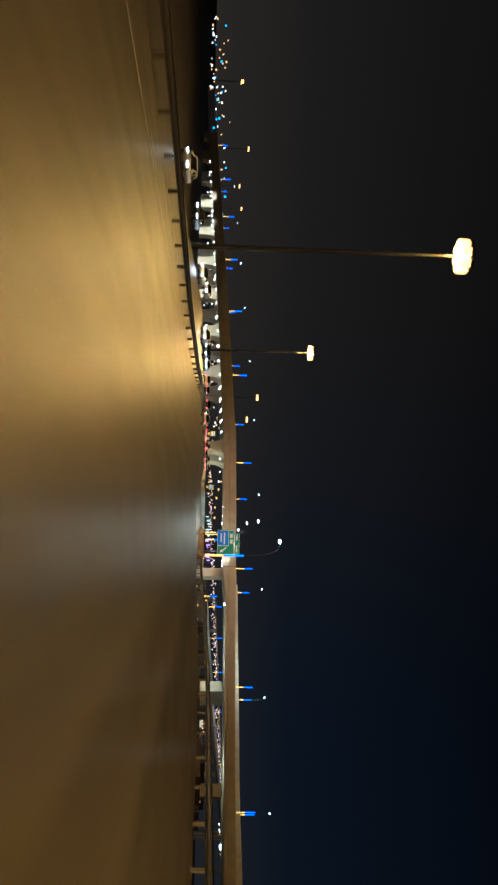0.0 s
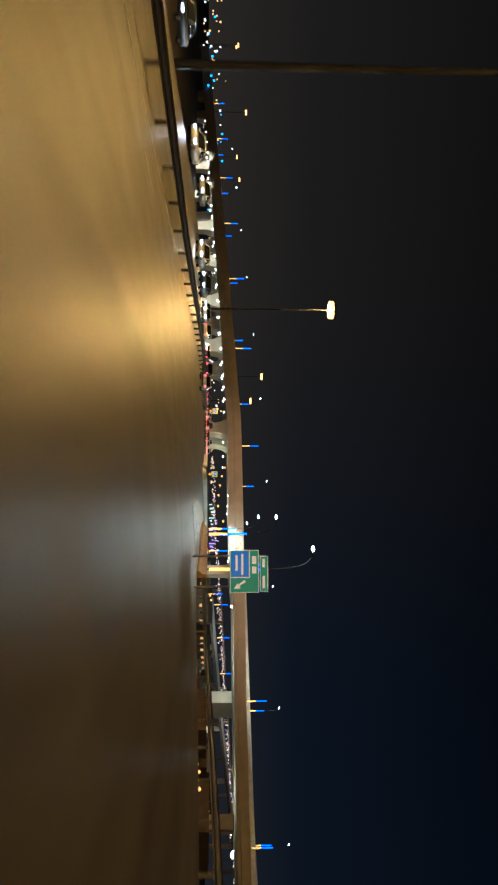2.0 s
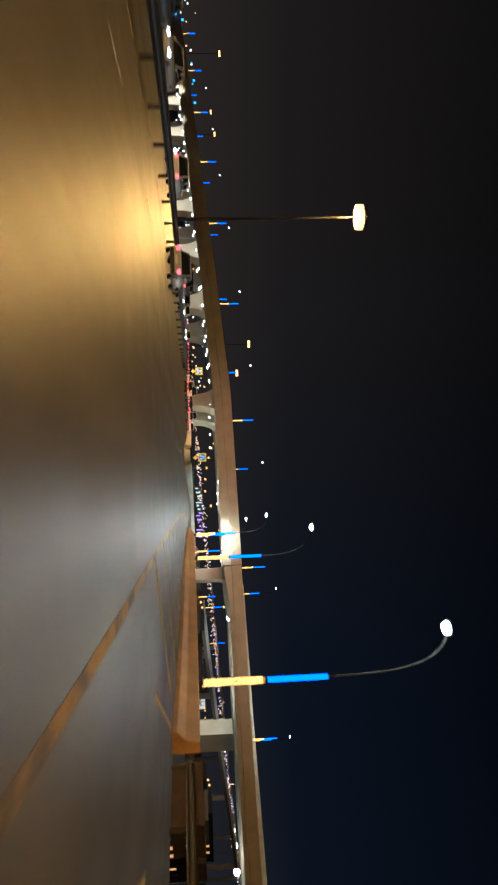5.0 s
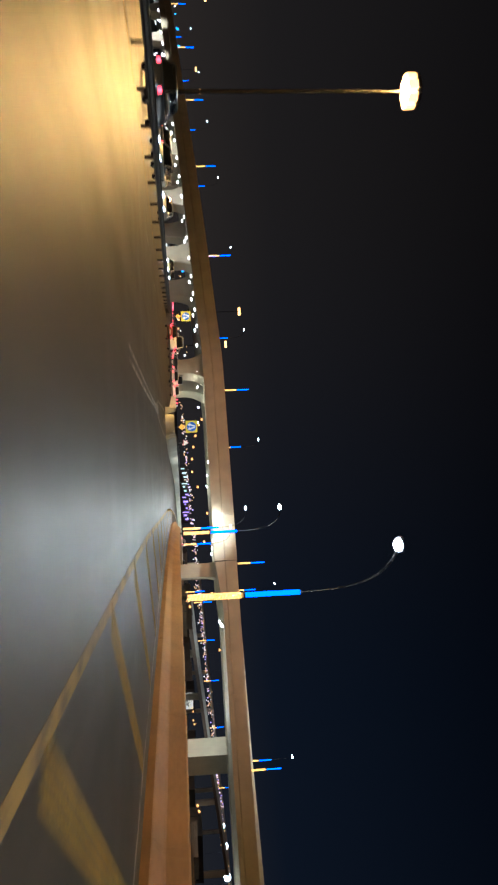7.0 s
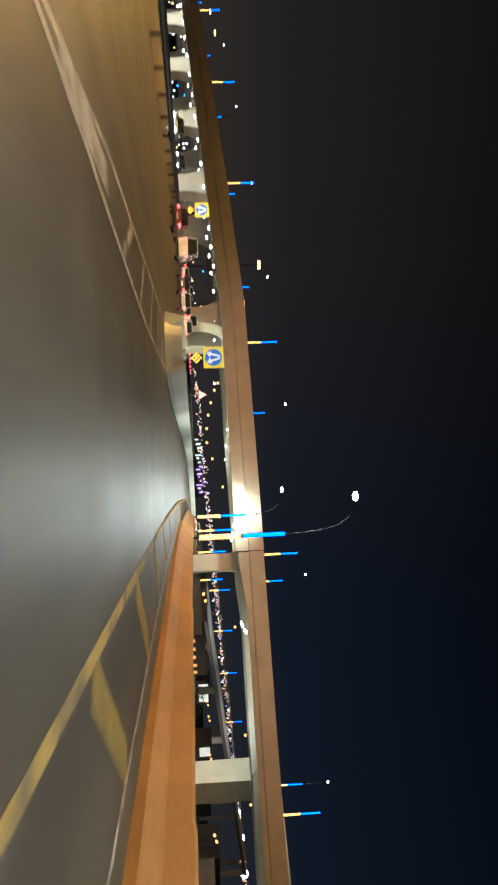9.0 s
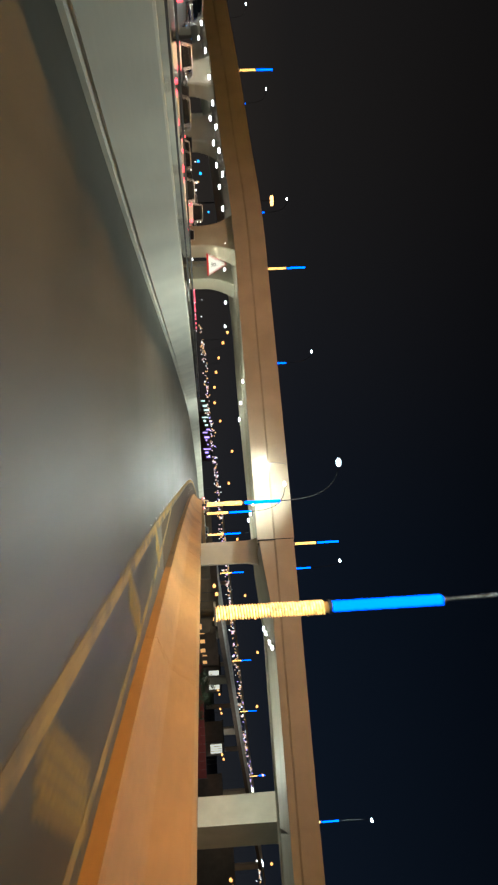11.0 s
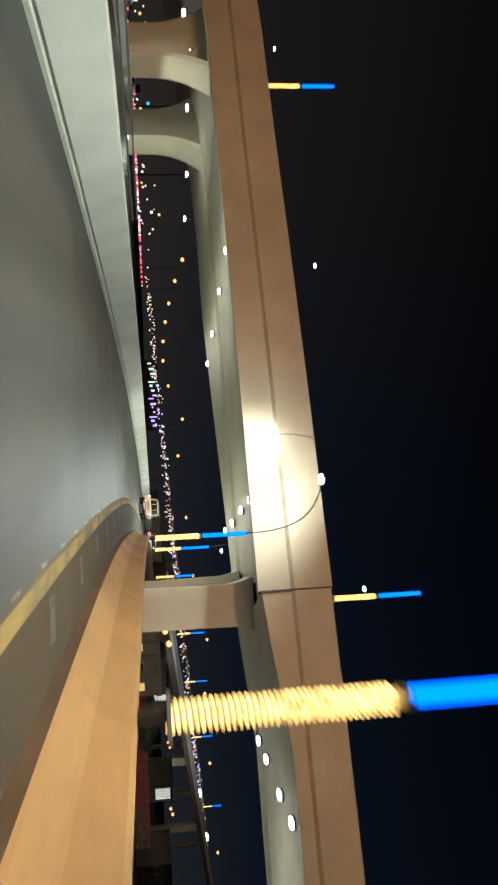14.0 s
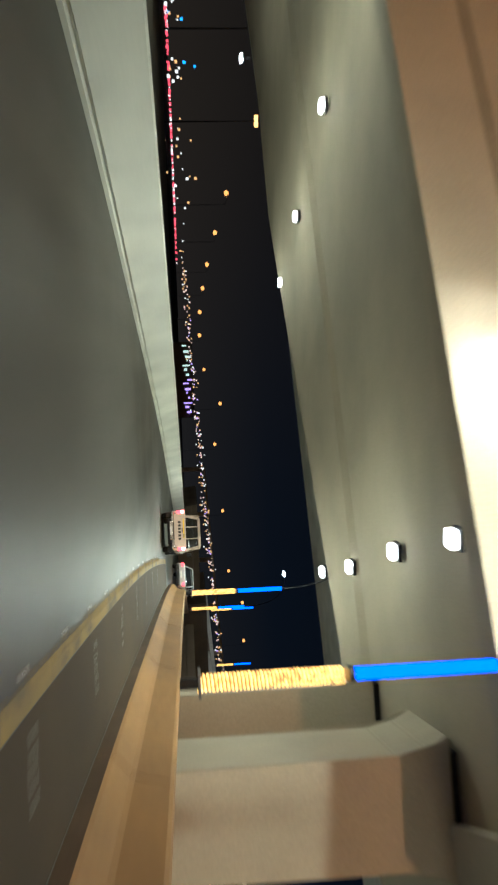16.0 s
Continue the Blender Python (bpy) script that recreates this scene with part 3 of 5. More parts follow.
# second carriageway behind it, a little higher, with lamps on its columns
FAR_ROW = [(128, 265, 15.2), (106.6, 302.9, 15.2), (75.7, 346, 15.9), (33.4, 364.9, 15.2), (-8.5, 385, 14.2), (-46.5, 407, 12.9), (-80, 427, 11.0), (-117.4, 460, 9.3), (-151.5, 486, 7.3), (-187, 514, 5.6), (-223, 542, 3.8)]
lamp_column = light_column((-2.0, -4.4, 11.6))
for i, (x, y, z) in enumerate(FAR_ROW):
    if i:
        copy_thing(lamp_column, pose(x, y, z))
    else:
        lamp_column.matrix_basis = pose(x, y, z)
second = empty("second_viaduct")
tagged(second, "concrete viaduct of a second carriageway behind the first", "viaduct", kind="structure")
SECOND = [(-0.3, -2.4), (-0.3, 0.7), (-0.1, 0.7), (0.0, -1.1), (10, -1.1), (10.1, 0.7), (10.5, 0.7), (10.5, -2.0), (8, -2.4)]
for p, q in zip(FAR_ROW, FAR_ROW[1:]):
    side = -1 if p[0] > 70 else 1
    p, q = Vector(p), Vector(q)
    d = (q - p).normalized() * 0.01
    part("deck_span", sweep([p + d, (p * 3 + q) / 4, (p + q) / 2, (p + q * 3) / 4, q - d], [(a * side, b) for a, b in SECOND]), M_CONC, second)
for x, y, z in FAR_ROW[6:]:
    part("stem", box(x + 1.5, x + 4, y + 2, y + 4.5, -14, z - 2.45, 0.05), M_CONC2, second)


# ---- lamps ----
def light_pole(x, y, reach, height, zb=1.28, white=True, turn=0, size=1.0):
    e = empty("light_pole", pose(x, y, zb, 0, 0, turn))
    H = height - zb
    part("pole", rod((0, 0, 0), (0, 0, H - 0.4), 0.09, 0.05), M_DARK, e)
    part("arm", rod((0, 0, H - 0.45), (-reach, 0, H + 0.05), 0.04, 0.03), M_DARK, e)
    head = part("lamp_head", box(-reach - 0.8 * size, -reach + 0.05, -0.2 * size, 0.2 * size, H, H + 0.14, 0.03), M_DARK, e)
    if size > 1:
        part("lens", bowl(0.36 * size, 0.3 * size, (-reach - 0.38 * size, 0, H - 0.1 * size)), M_LED if white else M_ORANGE, head)
    else:
        part("lens", box(-reach - 0.74 * size, -reach, -0.16 * size, 0.16 * size, H - 0.16 * size, H - 0.005, 0.03), M_LED if white else M_ORANGE, head)
    return tagged(e, "tall dark street lamp with a bright white head" if white else "tall dark street lamp with a bright orange head", "street lamp", "street lamps")


def high_mast(x, y, h, watts=0, zb=-6.5, tone=SODIUM):
    e = empty("high_mast", pose(x, y, zb))
    H = h - zb
    part("pole", rod((0, 0, 0), (0, 0, H), 0.35, 0.12, 14), M_DARK, e)
    part("ring", rod((0, 0, H - 0.9), (0, 0, H - 0.6), 0.9, 0.9, 16), M_DARK, e)
    for i in range(8):
        a = i * math.pi / 4
        c, s = math.cos(a), math.sin(a)
        fl = part("floodlight", box(-0.5, 0.4, -0.48, 0.48, 0.1, 0.5, 0.05), M_DARK, e, at=pose(1.5 * c, 1.5 * s, H - 0.8, 0, 0, math.degrees(a)))
        # oversized lens: the lamp's bloom is put into its shape
        part("lens", box(-0.42, 0.46, -0.46, 0.46, -1.0, 0.095, 0.14), M_SOD, fl)
    if watts:
        lamp("mast_light", (x, y, h - 1.9), tone, watts, 1.3)
    return tagged(e, "high lighting mast with a ring of orange floodlights", "light mast", "high masts")


high_mast(-45.2, 218.5, 30.1, MAST_W * 0.7, tone=(1.0, 0.51, 0.125))
lamp("mast_flood", (-44.0, 220.1, 28.3), PALE_SODIUM, MAST_W * 0.66, 0.8, spot=64, target=(8, 318, 7), blend=0.8)
high_mast(-30.2, 89.1, 31.0, MAST_W * 0.3)
# unseen mast, added behind the start to light the near road amber
high_mast(26, -38, 31.0, MAST_W * 1.9, tone=(1.0, 0.5, 0.11))
high_mast(-78.8, 531.7, 34.8)
high_mast(-71, 590, 31)
for x, y in ((-300, 640), (-300, 770), (-480, 860), (-450, 805), (-353, 842)):
    high_mast(x, y, 30)

# street lamps along the main road ahead
# heads grow with distance, their bloom being put into the lens size
for x, y, h in ((-21, 457.7, 10.5), (-21.1, 507.2, 10.5), (-17.2, 540.8, 9.5), (-11.9, 558, 8.5), (-5.6, 575, 7.8), (1.6, 590, 7.8), (17.9, 840, 15.9), (30.3, 668, 17.8), (52, 700, 16.0), (103.7, 795, 23), (197, 1000, 35.8), (170, 820, 35), (208, 854, 37.4), (300, 975, 41), (412, 1065, 48.4), (546, 1122, 57)):
    light_pole(x + 1.5, y, 1.5, h + 0.3, zb=-6.5, white=False, size=0.75 + math.hypot(x - 8, y - 304) / 230)


# ---- lights under the viaduct ----
def soffit_light(x, y, z, k=1.0):
    e = empty("soffit_light", pose(x, y, z) @ Matrix.Diagonal((k, k, k, 1)))
    part("housing", box(-0.34, 0.34, -0.34, 0.34, 0.0, 0.16, 0.03), M_DARK, e)
    part("lens", box(-0.3, 0.3, -0.3, 0.3, -0.26, -0.004, 0.1), M_SPOT, e)
    part("bracket", box(-0.04, 0.04, -0.04, 0.04, 0.155, 0.66), M_STEEL, e)
    return tagged(e, "bright white lamp fixed under the viaduct", "lamp", "lamps under the viaduct")


for x, y, z in ((-7.0, 338.3, 8.85), (-4.1, 346.2, 8.85), (-0.3, 356.1, 8.8), (3.0, 364.6, 8.8), (13.7, 326.5, 8.85), (15.7, 333.2, 8.85), (18.4, 341.3, 8.85), (20.7, 349, 8.85), (-28.6, 350.9, 7.2), (-25.4, 358.1, 7.1), (-20.3, 367.3, 7.3), (-16.1, 374, 7.2), (33.3, 314.6, 9.5), (34.1, 319.6, 9.5), (34.8, 326.4, 9.5), (35.4, 331.0, 9.5)):
    soffit_light(x, y, z)
# two rows of the same lamps along the arched part
for (ax, ay), (bx, by) in zip(VIA_PTS, VIA_PTS[1:]):
    if -235 < ax < -40:
        d = Vector((bx - ax, by - ay, 0)).normalized()
        for off in (3.2, 12.5):
            soffit_light(ax + d.y * off, ay - d.x * off, via_z(ax) - 0.1, 1.35)
# points hung well below the soffit lamps carry their light more evenly
for x, y in ((-7, 338.3), (-4.1, 346.4), (-0.3, 355.4), (3, 365), (16.2, 335.5), (19.8, 344.5), (23, 352), (-28.9, 351.5), (-22, 364), (40, 320.5)):
    lamp("under_light", (x, y, via_z(x) - 4.4), (0.97, 1.0, 0.74), UNDER_W * 1.35, 1.0)
lamp("arch_uplight", (-23.6, 350.2, 3.6), (1.0, 0.97, 0.72), 700, 0.3, spot=120, target=(-26.2, 351.4, 8.2))
# added spots without fixtures, out in front, to brighten the arched piers
for k in range(6):
    ax, ay = -66 - 24 * k, 373 + 20.3 * k
    lamp("arch_uplight", (ax - 8.5, ay - 12.5, -5.5), (1.0, 0.98, 0.8), 8000 + 1200 * k, 0.5, spot=92, target=(ax, ay, -5.0), blend=0.25)
# extra lamps without fixtures, added to brighten the right-hand piers
for x, y, w in ((46, 314, 1200), (58, 331, 5500), (87, 296, 2500)):
    lamp("under_light", (x, y, 4.5), (0.97, 1.0, 0.8), w, 1.0)
for x, y, z in ((103.5, 297, 26), (73.6, 343, 27.2)):
    lamp("street_light", (x, y, z), LEDWHITE, 9000, 0.3, spot=150, target=(x, y + 1, 0))

# floodlight on the viaduct's face
e = empty("floodlight", pose(8.4, 324.1, 10.2, 0, 0, -28))
arm = rod((0, 0.05, 0.15), (0, 0.35, 1.9), 0.04)
add_rod(arm, (0, 0.35, 1.9), (0, 0.9, 3.1), 0.04)
add_rod(arm, (0, 0.9, 3.1), (0, 1.6, 3.55), 0.04)
part("arm", arm, M_STEEL, e)
hd = part("housing", box(-0.25, 0.25, -0.12, 0.12, 0.02, 0.2, 0.04), M_DARK, e)
part("lens", bowl(0.24, 0.2, (0, 0, -0.05)), M_SPOT, hd)
tagged(e, "floodlight on an arm lighting the viaduct's face", "floodlight")
lamp("face_flood", (8.5, 324.25, 9.9), (1.0, 0.97, 0.82), 560, 0.12, spot=124, target=(8.95, 325.25, 9.7), blend=0.06)


# ---- vehicles ----
def paint(name, c, rough=0.35):
    return mat(name, c, rough, 0.1, var=0.12, scale=2, fine=30, coat=0.6)


M_GLASS = mat("dark_car_glass", (0.015, 0.018, 0.02), 0.08, coat=0.5)
M_TYRE = mat("tyre_rubber", (0.02, 0.02, 0.02), 0.85, var=0.2, fine=60)
M_RIM = mat("wheel_alloy", (0.4, 0.4, 0.41), 0.35, 0.8)
M_CHROME = mat("chrome", (0.75, 0.75, 0.76), 0.15, 1.0)
M_PLASTIC = mat("black_plastic", (0.02, 0.02, 0.022), 0.6)
M_TAIL = mat("red_tail_light", (0.4, 0.02, 0.02), 0.25, emit=(1.0, 0.06, 0.08), power=5)
M_BRAKE = mat("hot_tail_light", (0.6, 0.3, 0.3), 0.25, emit=(1.0, 0.55, 0.5), power=9)
M_HEAD = mat("headlight", (0.8, 0.85, 0.9), 0.2, emit=(0.62, 0.82, 1.0), power=30)
M_HEADOFF = mat("headlight_glass", (0.6, 0.62, 0.65), 0.1)
M_PLATE = mat("number_plate", (0.65, 0.65, 0.6), 0.5)


def loft(stations):
    """Rounded closed hull through stations (y, z_low, z_high, half_low, half_high)."""
    bm = bmesh.new()
    rings = []
    for y, z0, z1, h0, h1 in stations:
        h = z1 - z0
        pr = [(h0 * 0.86, z0), (h0, z0 + h * 0.18), ((h0 + h1) / 2 * 1.01, z0 + h * 0.55), (h1, z0 + h * 0.86), (h1 * 0.88, z1)]
        rings.append([bm.verts.new((x, y, z)) for x, z in pr] + [bm.verts.new((-x, y, z)) for x, z in reversed(pr)])
    n = len(rings[0])
    for a, b in zip(rings, rings[1:]):
        for j in range(n):
            f = bm.faces.new((a[j], a[(j + 1) % n], b[(j + 1) % n], b[j]))
            f.smooth = True
    bm.faces.new(rings[0])
    bm.faces.new(rings[-1])
    return bm


def wheel(parent, x, y, r, w=0.22):
    t = bmesh.new()
    s = 1 if x > 0 else -1
    prof = [(-w / 2, r * 0.62), (-w / 2, r * 0.93), (-w / 2 + 0.03, r), (w / 2 - 0.03, r), (w / 2, r * 0.93), (w / 2, r * 0.62)]
    rings = [[t.verts.new((a, b * math.cos(k * math.pi / 10), b * math.sin(k * math.pi / 10))) for a, b in prof] for k in range(20)]
    for k in range(20):
        a, b = rings[k], rings[(k + 1) % 20]
        for j in range(len(prof) - 1):
            t.faces.new((a[j], a[j + 1], b[j + 1], b[j]))
    tyre = part("wheel", t, M_TYRE, parent, at=pose(x, y, r))
    rim = bmesh.new()
    add_rod(rim, (-0.07, 0, 0), (0.07, 0, 0), r * 0.62, r * 0.62, 16)
    add_rod(rim, (s * 0.07, 0, 0), (s * 0.1, 0, 0), r * 0.16, r * 0.12, 10)
    for k in range(5):
        a = k * 2 * math.pi / 5
        add_rod(rim, (s * 0.085, 0, 0), (s * 0.085, r * 0.56 * math.cos(a), r * 0.56 * math.sin(a)), 0.035, 0.03, 6)
    part("rim", rim, M_RIM, tyre, "spoked alloy rim")


def car(name, m, colour, label, length=4.6, width=1.82, height=1.46, shape="sedan", lit="tail", group="cars on the road"):
    e = empty(name, m)
    L, w, H = length / 2, width / 2, height
    belt = H * 0.62
    hood = H * (0.6 if shape != "van" else 0.62)
    part("body", loft([(-L, 0.42, belt * 0.9, w * 0.8, w * 0.76), (-L + 0.12, 0.26, belt, w * 0.95, w * 0.9), (-L * 0.6, 0.22, belt, w, w * 0.95), (0, 0.2, belt, w, w * 0.95), (L * 0.45, 0.22, belt * 0.98, w, w * 0.94), (L * 0.75, 0.24, hood * 0.92, w * 0.97, w * 0.88), (L - 0.15, 0.28, hood * 0.8, w * 0.9, w * 0.78), (L, 0.36, hood * 0.62, w * 0.75, w * 0.68)]), colour, e)
    if shape == "sedan":
        cab = [(-L * 0.62, 0.02), (-L * 0.36, 1), (L * 0.1, 1), (L * 0.48, 0.02)]
    elif shape == "suv":
        cab = [(-L * 0.96, 0.02), (-L * 0.86, 1), (L * 0.12, 1), (L * 0.46, 0.02)]
    else:
        cab = [(-L * 0.99, 0.02), (-L * 0.96, 1), (L * 0.35, 1), (L * 0.72, 0.02)]
    st = [(y, belt - 0.06, belt + (H - belt) * k, w * 0.9, w * (0.9 - 0.16 * k)) for y, k in cab]
    part("cabin_glass", loft(st), M_GLASS, e, "dark tinted car glass")
    roof = bmesh.new()
    y0, y1 = cab[1][0], cab[2][0]
    add_box(roof, -w * 0.7, w * 0.7, y0 - 0.05, y1 + 0.05, H - 0.06, H + 0.015, 0.05)
    part("roof", roof, colour, e)
    for s in (-1, 1):
        for (ya, ka), (yb, kb) in ((cab[0], cab[1]), (cab[3], cab[2])):
            part("pillar", rod((s * w * 0.85, ya, belt - 0.02), (s * w * 0.71, yb, H - 0.03), 0.05, 0.045, 6), colour, e)
        if shape != "van":
            part("pillar", rod((s * w * 0.87, (y0 + y1) / 2 + 0.1, belt - 0.02), (s * w * 0.73, (y0 + y1) / 2, H - 0.03), 0.045, 0.04, 6), colour, e)
        part("tail_light", box(s * w * 0.78 - 0.13, s * w * 0.78 + 0.13, -L - 0.02, -L + 0.1, belt * 0.72, belt * 0.92, 0.03), M_TAIL if lit == "tail" else M_PLASTIC, e, "red tail light")
        part("headlight", box(s * w * 0.68 - 0.17, s * w * 0.68 + 0.17, L - 0.25, L + 0.01, hood * 0.64, hood * 0.8, 0.04), M_HEAD if lit == "head" else M_HEADOFF, e, "clear headlight")
        part("mirror", box(s * (w + 0.02) - 0.1, s * (w + 0.02) + 0.1, L * 0.34, L * 0.34 + 0.12, belt, belt + 0.14, 0.03), colour, e)
        for y in (-L * 0.62, L * 0.62):
            wheel(e, s * (w - 0.12), y, 0.33)
    part("bumper", box(-w * 0.85, w * 0.85, -L - 0.05, -L + 0.15, 0.3, 0.5, 0.04), M_PLASTIC, e)
    part("number_plate", box(-0.26, 0.26, -L - 0.07, -L - 0.03, 0.56, 0.68), M_PLATE, e)
    return tagged(e, label, "car", group)


P_WHITE = paint("white_car_paint", (0.7, 0.7, 0.68))
P_DARK = paint("dark_blue_grey_paint", (0.03, 0.04, 0.05))
P_SILVER = paint("silver_car_paint", (0.42, 0.43, 0.44))
P_RED = paint("dull_red_paint", (0.25, 0.04, 0.035))
P_BEIGE = paint("beige_truck_paint", (0.58, 0.50, 0.42), 0.45)

car("suv", pose(-23.5, 172, 0, 0, 0, 1), P_DARK, "dark grey sport utility car with red tail lights", 4.9, 1.95, 1.8, "suv")
car("sedan", pose(-30.5, 196, 0, 0, 0, 3), P_DARK, "dark saloon car with red tail lights on", 4.7, 1.85, 1.45)
car("hatchback", pose(-24.6, 147, 0, 0, 0, 1), P_WHITE, "white car with red tail lights lit", 4.3, 1.78, 1.55, "suv")
car("sedan", pose(-17.0, 142, 0, 0, 0, 2), P_SILVER, "silver saloon car with red tail lights on", 4.6, 1.82, 1.46)
car("van", pose(-21.4, 246, 0, 0, 0, 9), P_WHITE, "white box van with red tail lights on", 5.2, 2.0, 2.3, "van")
car("van", pose(-20.6, 290, 0, 0, 0, 10), P_WHITE, "white van driving among dense evening traffic", 5.4, 2.0, 2.4, "van")
car("sedan", pose(-20.6, 232, 0, 0, 0, 8), P_RED, "dull red saloon with its tail lights on", 4.6, 1.82, 1.46)
car("sedan", pose(-17, 250, 0, 0, 0, 9), P_SILVER, "silver saloon in a queue with tail lights on", 4.6, 1.82, 1.46)
car("suv", pose(-24.5, 262, 0, 0, 0, 9), P_WHITE, "white sport utility car with tail lights on", 4.8, 1.9, 1.8, "suv")
for x, y, p in ((-20, 275, P_DARK), (-24, 283, P_SILVER), (-29, 296, P_WHITE), (-25, 305, P_SILVER), (-31, 318, P_DARK), (-33.5, 330, P_WHITE)):
    car("sedan", pose(x, y, 0, 0, 0, 11), p, "small saloon in far traffic with tail lights", 4.6, 1.82, 1.46)
for x, y, p, g in ((-26.5, 118, P_WHITE, 182), (-29, 140, P_SILVER, 182), (-25.0, 185, P_DARK, 184), (-28, 205, P_WHITE, 186), (-31, 240, P_SILVER, 190), (-34, 90, P_DARK, 183), (-31.5, 104, P_WHITE, 182), (-26.2, 128, P_DARK, 182), (-29.6, 158, P_WHITE, 183), (-31.5, 71, P_SILVER, 184), (-34.5, 122, P_WHITE, 182), (-34, 172, P_SILVER, 183), (-37, 222, P_WHITE, 187), (-34.5, 260, P_DARK, 190)):
    car("sedan", pose(x, y, lift(x, y), 0, 0, g), p, "oncoming saloon car with bright white headlights", 4.6, 1.82, 1.46, lit="head", group="oncoming cars")
    if y < 125 and x > -33:
        lamp("headlamp", (x, y - 2.5, lift(x, y) + 0.75), (0.8, 0.92, 1.0), 450, 0.12, spot=95, target=(x + 7, y - 25, lift(x + 7, y - 25) + 0.3), blend=0.7)
rnd = random.Random(21)
models = [o for o in scene.objects if o.name.split(".")[0] in ("sedan", "suv", "hatchback", "van") and o.parent is None and o.get("group") == "cars on the road"]
for k in range(26):
    y = 248 + k * 7.2 + rnd.uniform(-2, 2)
    lane = 0.18 + 0.32 * (k % 3)
    x = MEDIAN(y) + (ISLAND(y) - MEDIAN(y)) * lane
    if all(math.hypot(x - o.location.x, y - o.location.y) > 6.5 for o in models) and math.hypot(x + 29, y - 352) > 7 and math.hypot(x + 26, y - 371) > 7:
        models.append(copy_thing(models[k % 9], pose(x, y, 0, 0, 0, 10)))
car("sedan", pose(24.7, 363, 0, 0, 0, -27), P_SILVER, "silver saloon car braking on the ramp", 4.6, 1.82, 1.46)


def pickup(m):
    e = empty("pickup_truck", m)
    w = 0.9
    part("cab", loft([(-0.35, 0.5, 1.12, w, w * 0.97), (0.2, 0.45, 1.12, w, w * 0.97), (1.0, 0.45, 1.1, w, w * 0.97), (1.6, 0.5, 1.08, w * 0.98, w * 0.92), (2.3, 0.55, 1.0, w * 0.94, w * 0.85), (2.55, 0.6, 0.85, w * 0.8, w * 0.7)]), P_BEIGE, e)
    part("cabin_glass", loft([(-0.42, 1.06, 1.2, w * 0.9, w * 0.9), (-0.25, 1.06, 1.74, w * 0.92, w * 0.76), (0.75, 1.06, 1.76, w * 0.92, w * 0.76), (1.4, 1.06, 1.14, w * 0.9, w * 0.88)]), M_GLASS, e, "dark cab glass")
    part("roof", box(-w * 0.74, w * 0.74, -0.3, 0.8, 1.72, 1.79, 0.04), P_BEIGE, e)
    for s in (-1, 1):
        part("pillar", rod((s * w * 0.88, -0.4, 1.08), (s * w * 0.74, -0.26, 1.76), 0.06, 0.055, 8), P_BEIGE, e)
        part("pillar", rod((s * w * 0.88, 1.38, 1.08), (s * w * 0.74, 0.76, 1.76), 0.05, 0.045, 8), P_BEIGE, e)
        part("bed_side", box(s * w - 0.05 * (s + 1), s * w - 0.05 * (s - 1), -2.55, -0.45, 0.52, 1.1, 0.025), P_BEIGE, e)
        tl = part("tail_light", box(s * 0.84 - 0.075, s * 0.84 + 0.075, -2.6, -2.5, 0.72, 1.06, 0.02), M_TAIL, e, "red tail light cluster")
        part("brake_lens", box(s * 0.84 - 0.06, s * 0.84 + 0.06, -2.625, -2.604, 0.9, 1.03, 0.015), M_BRAKE, tl, "glowing brake lens")
        part("headlight", box(s * 0.7 - 0.16, s * 0.7 + 0.16, 2.42, 2.58, 0.75, 0.92, 0.03), M_HEADOFF, e)
        part("mirror", box(s * 1.0 - 0.09, s * 1.0 + 0.09, 1.05, 1.17, 1.1, 1.32, 0.03), M_PLASTIC, e)
        part("mudguard", box(s * 0.78 - 0.12, s * 0.78 + 0.12, -2.05, -2.02, 0.22, 0.55, 0.01), M_PLASTIC, e)
        for y in (-1.45, 1.6):
            wheel(e, s * 0.78, y, 0.36, 0.24)
    part("bed_floor", box(-w + 0.05, w - 0.05, -2.5, -0.45, 0.5, 0.6), M_PLASTIC, e)
    gate = part("tailgate", box(-0.76, 0.76, -2.58, -2.5, 0.58, 1.1, 0.02), P_BEIGE, e)
    for i in range(6):
        part("emblem_bar", box(-0.42 + i * 0.15, -0.32 + i * 0.15, -2.592, -2.583, 0.76, 0.88, 0.002), M_PLASTIC, gate, "dark embossed bar")
    part("reflective_strip", box(-0.5, 0.36, -2.59, -2.583, 0.98, 1.04), M_YELREF, gate, "yellow reflective strip")
    for i in range(3):
        part("strip_mark", box(0.18 + i * 0.06, 0.21 + i * 0.06, -2.594, -2.5905, 0.985, 1.035), M_PLASTIC, gate)
    part("latch", box(-0.1, 0.1, -2.6, -2.583, 0.92, 0.96, 0.005), M_PLASTIC, gate)
    bm = bmesh.new()
    add_box(bm, -0.84, -0.4, -2.74, -2.6, 0.46, 0.58, 0.03)
    add_box(bm, 0.4, 0.84, -2.74, -2.6, 0.46, 0.58, 0.03)
    add_box(bm, -0.42, 0.42, -2.78, -2.6, 0.38, 0.54, 0.03)
    part("bumper", bm, M_CHROME, e, "worn chrome step bumper")
    part("number_plate", box(-0.2, 0.2, -2.795, -2.785, 0.4, 0.5), M_PLATE, e)
    part("underbody", box(-0.6, 0.6, -2.4, 2.2, 0.28, 0.5, 0.03), M_PLASTIC, e)
    guard = part("window_guard", rod((-0.78, -0.52, 1.7), (0.78, -0.52, 1.7), 0.035, 0.035, 8), P_BEIGE, e, "pale tube guard behind the cab window")
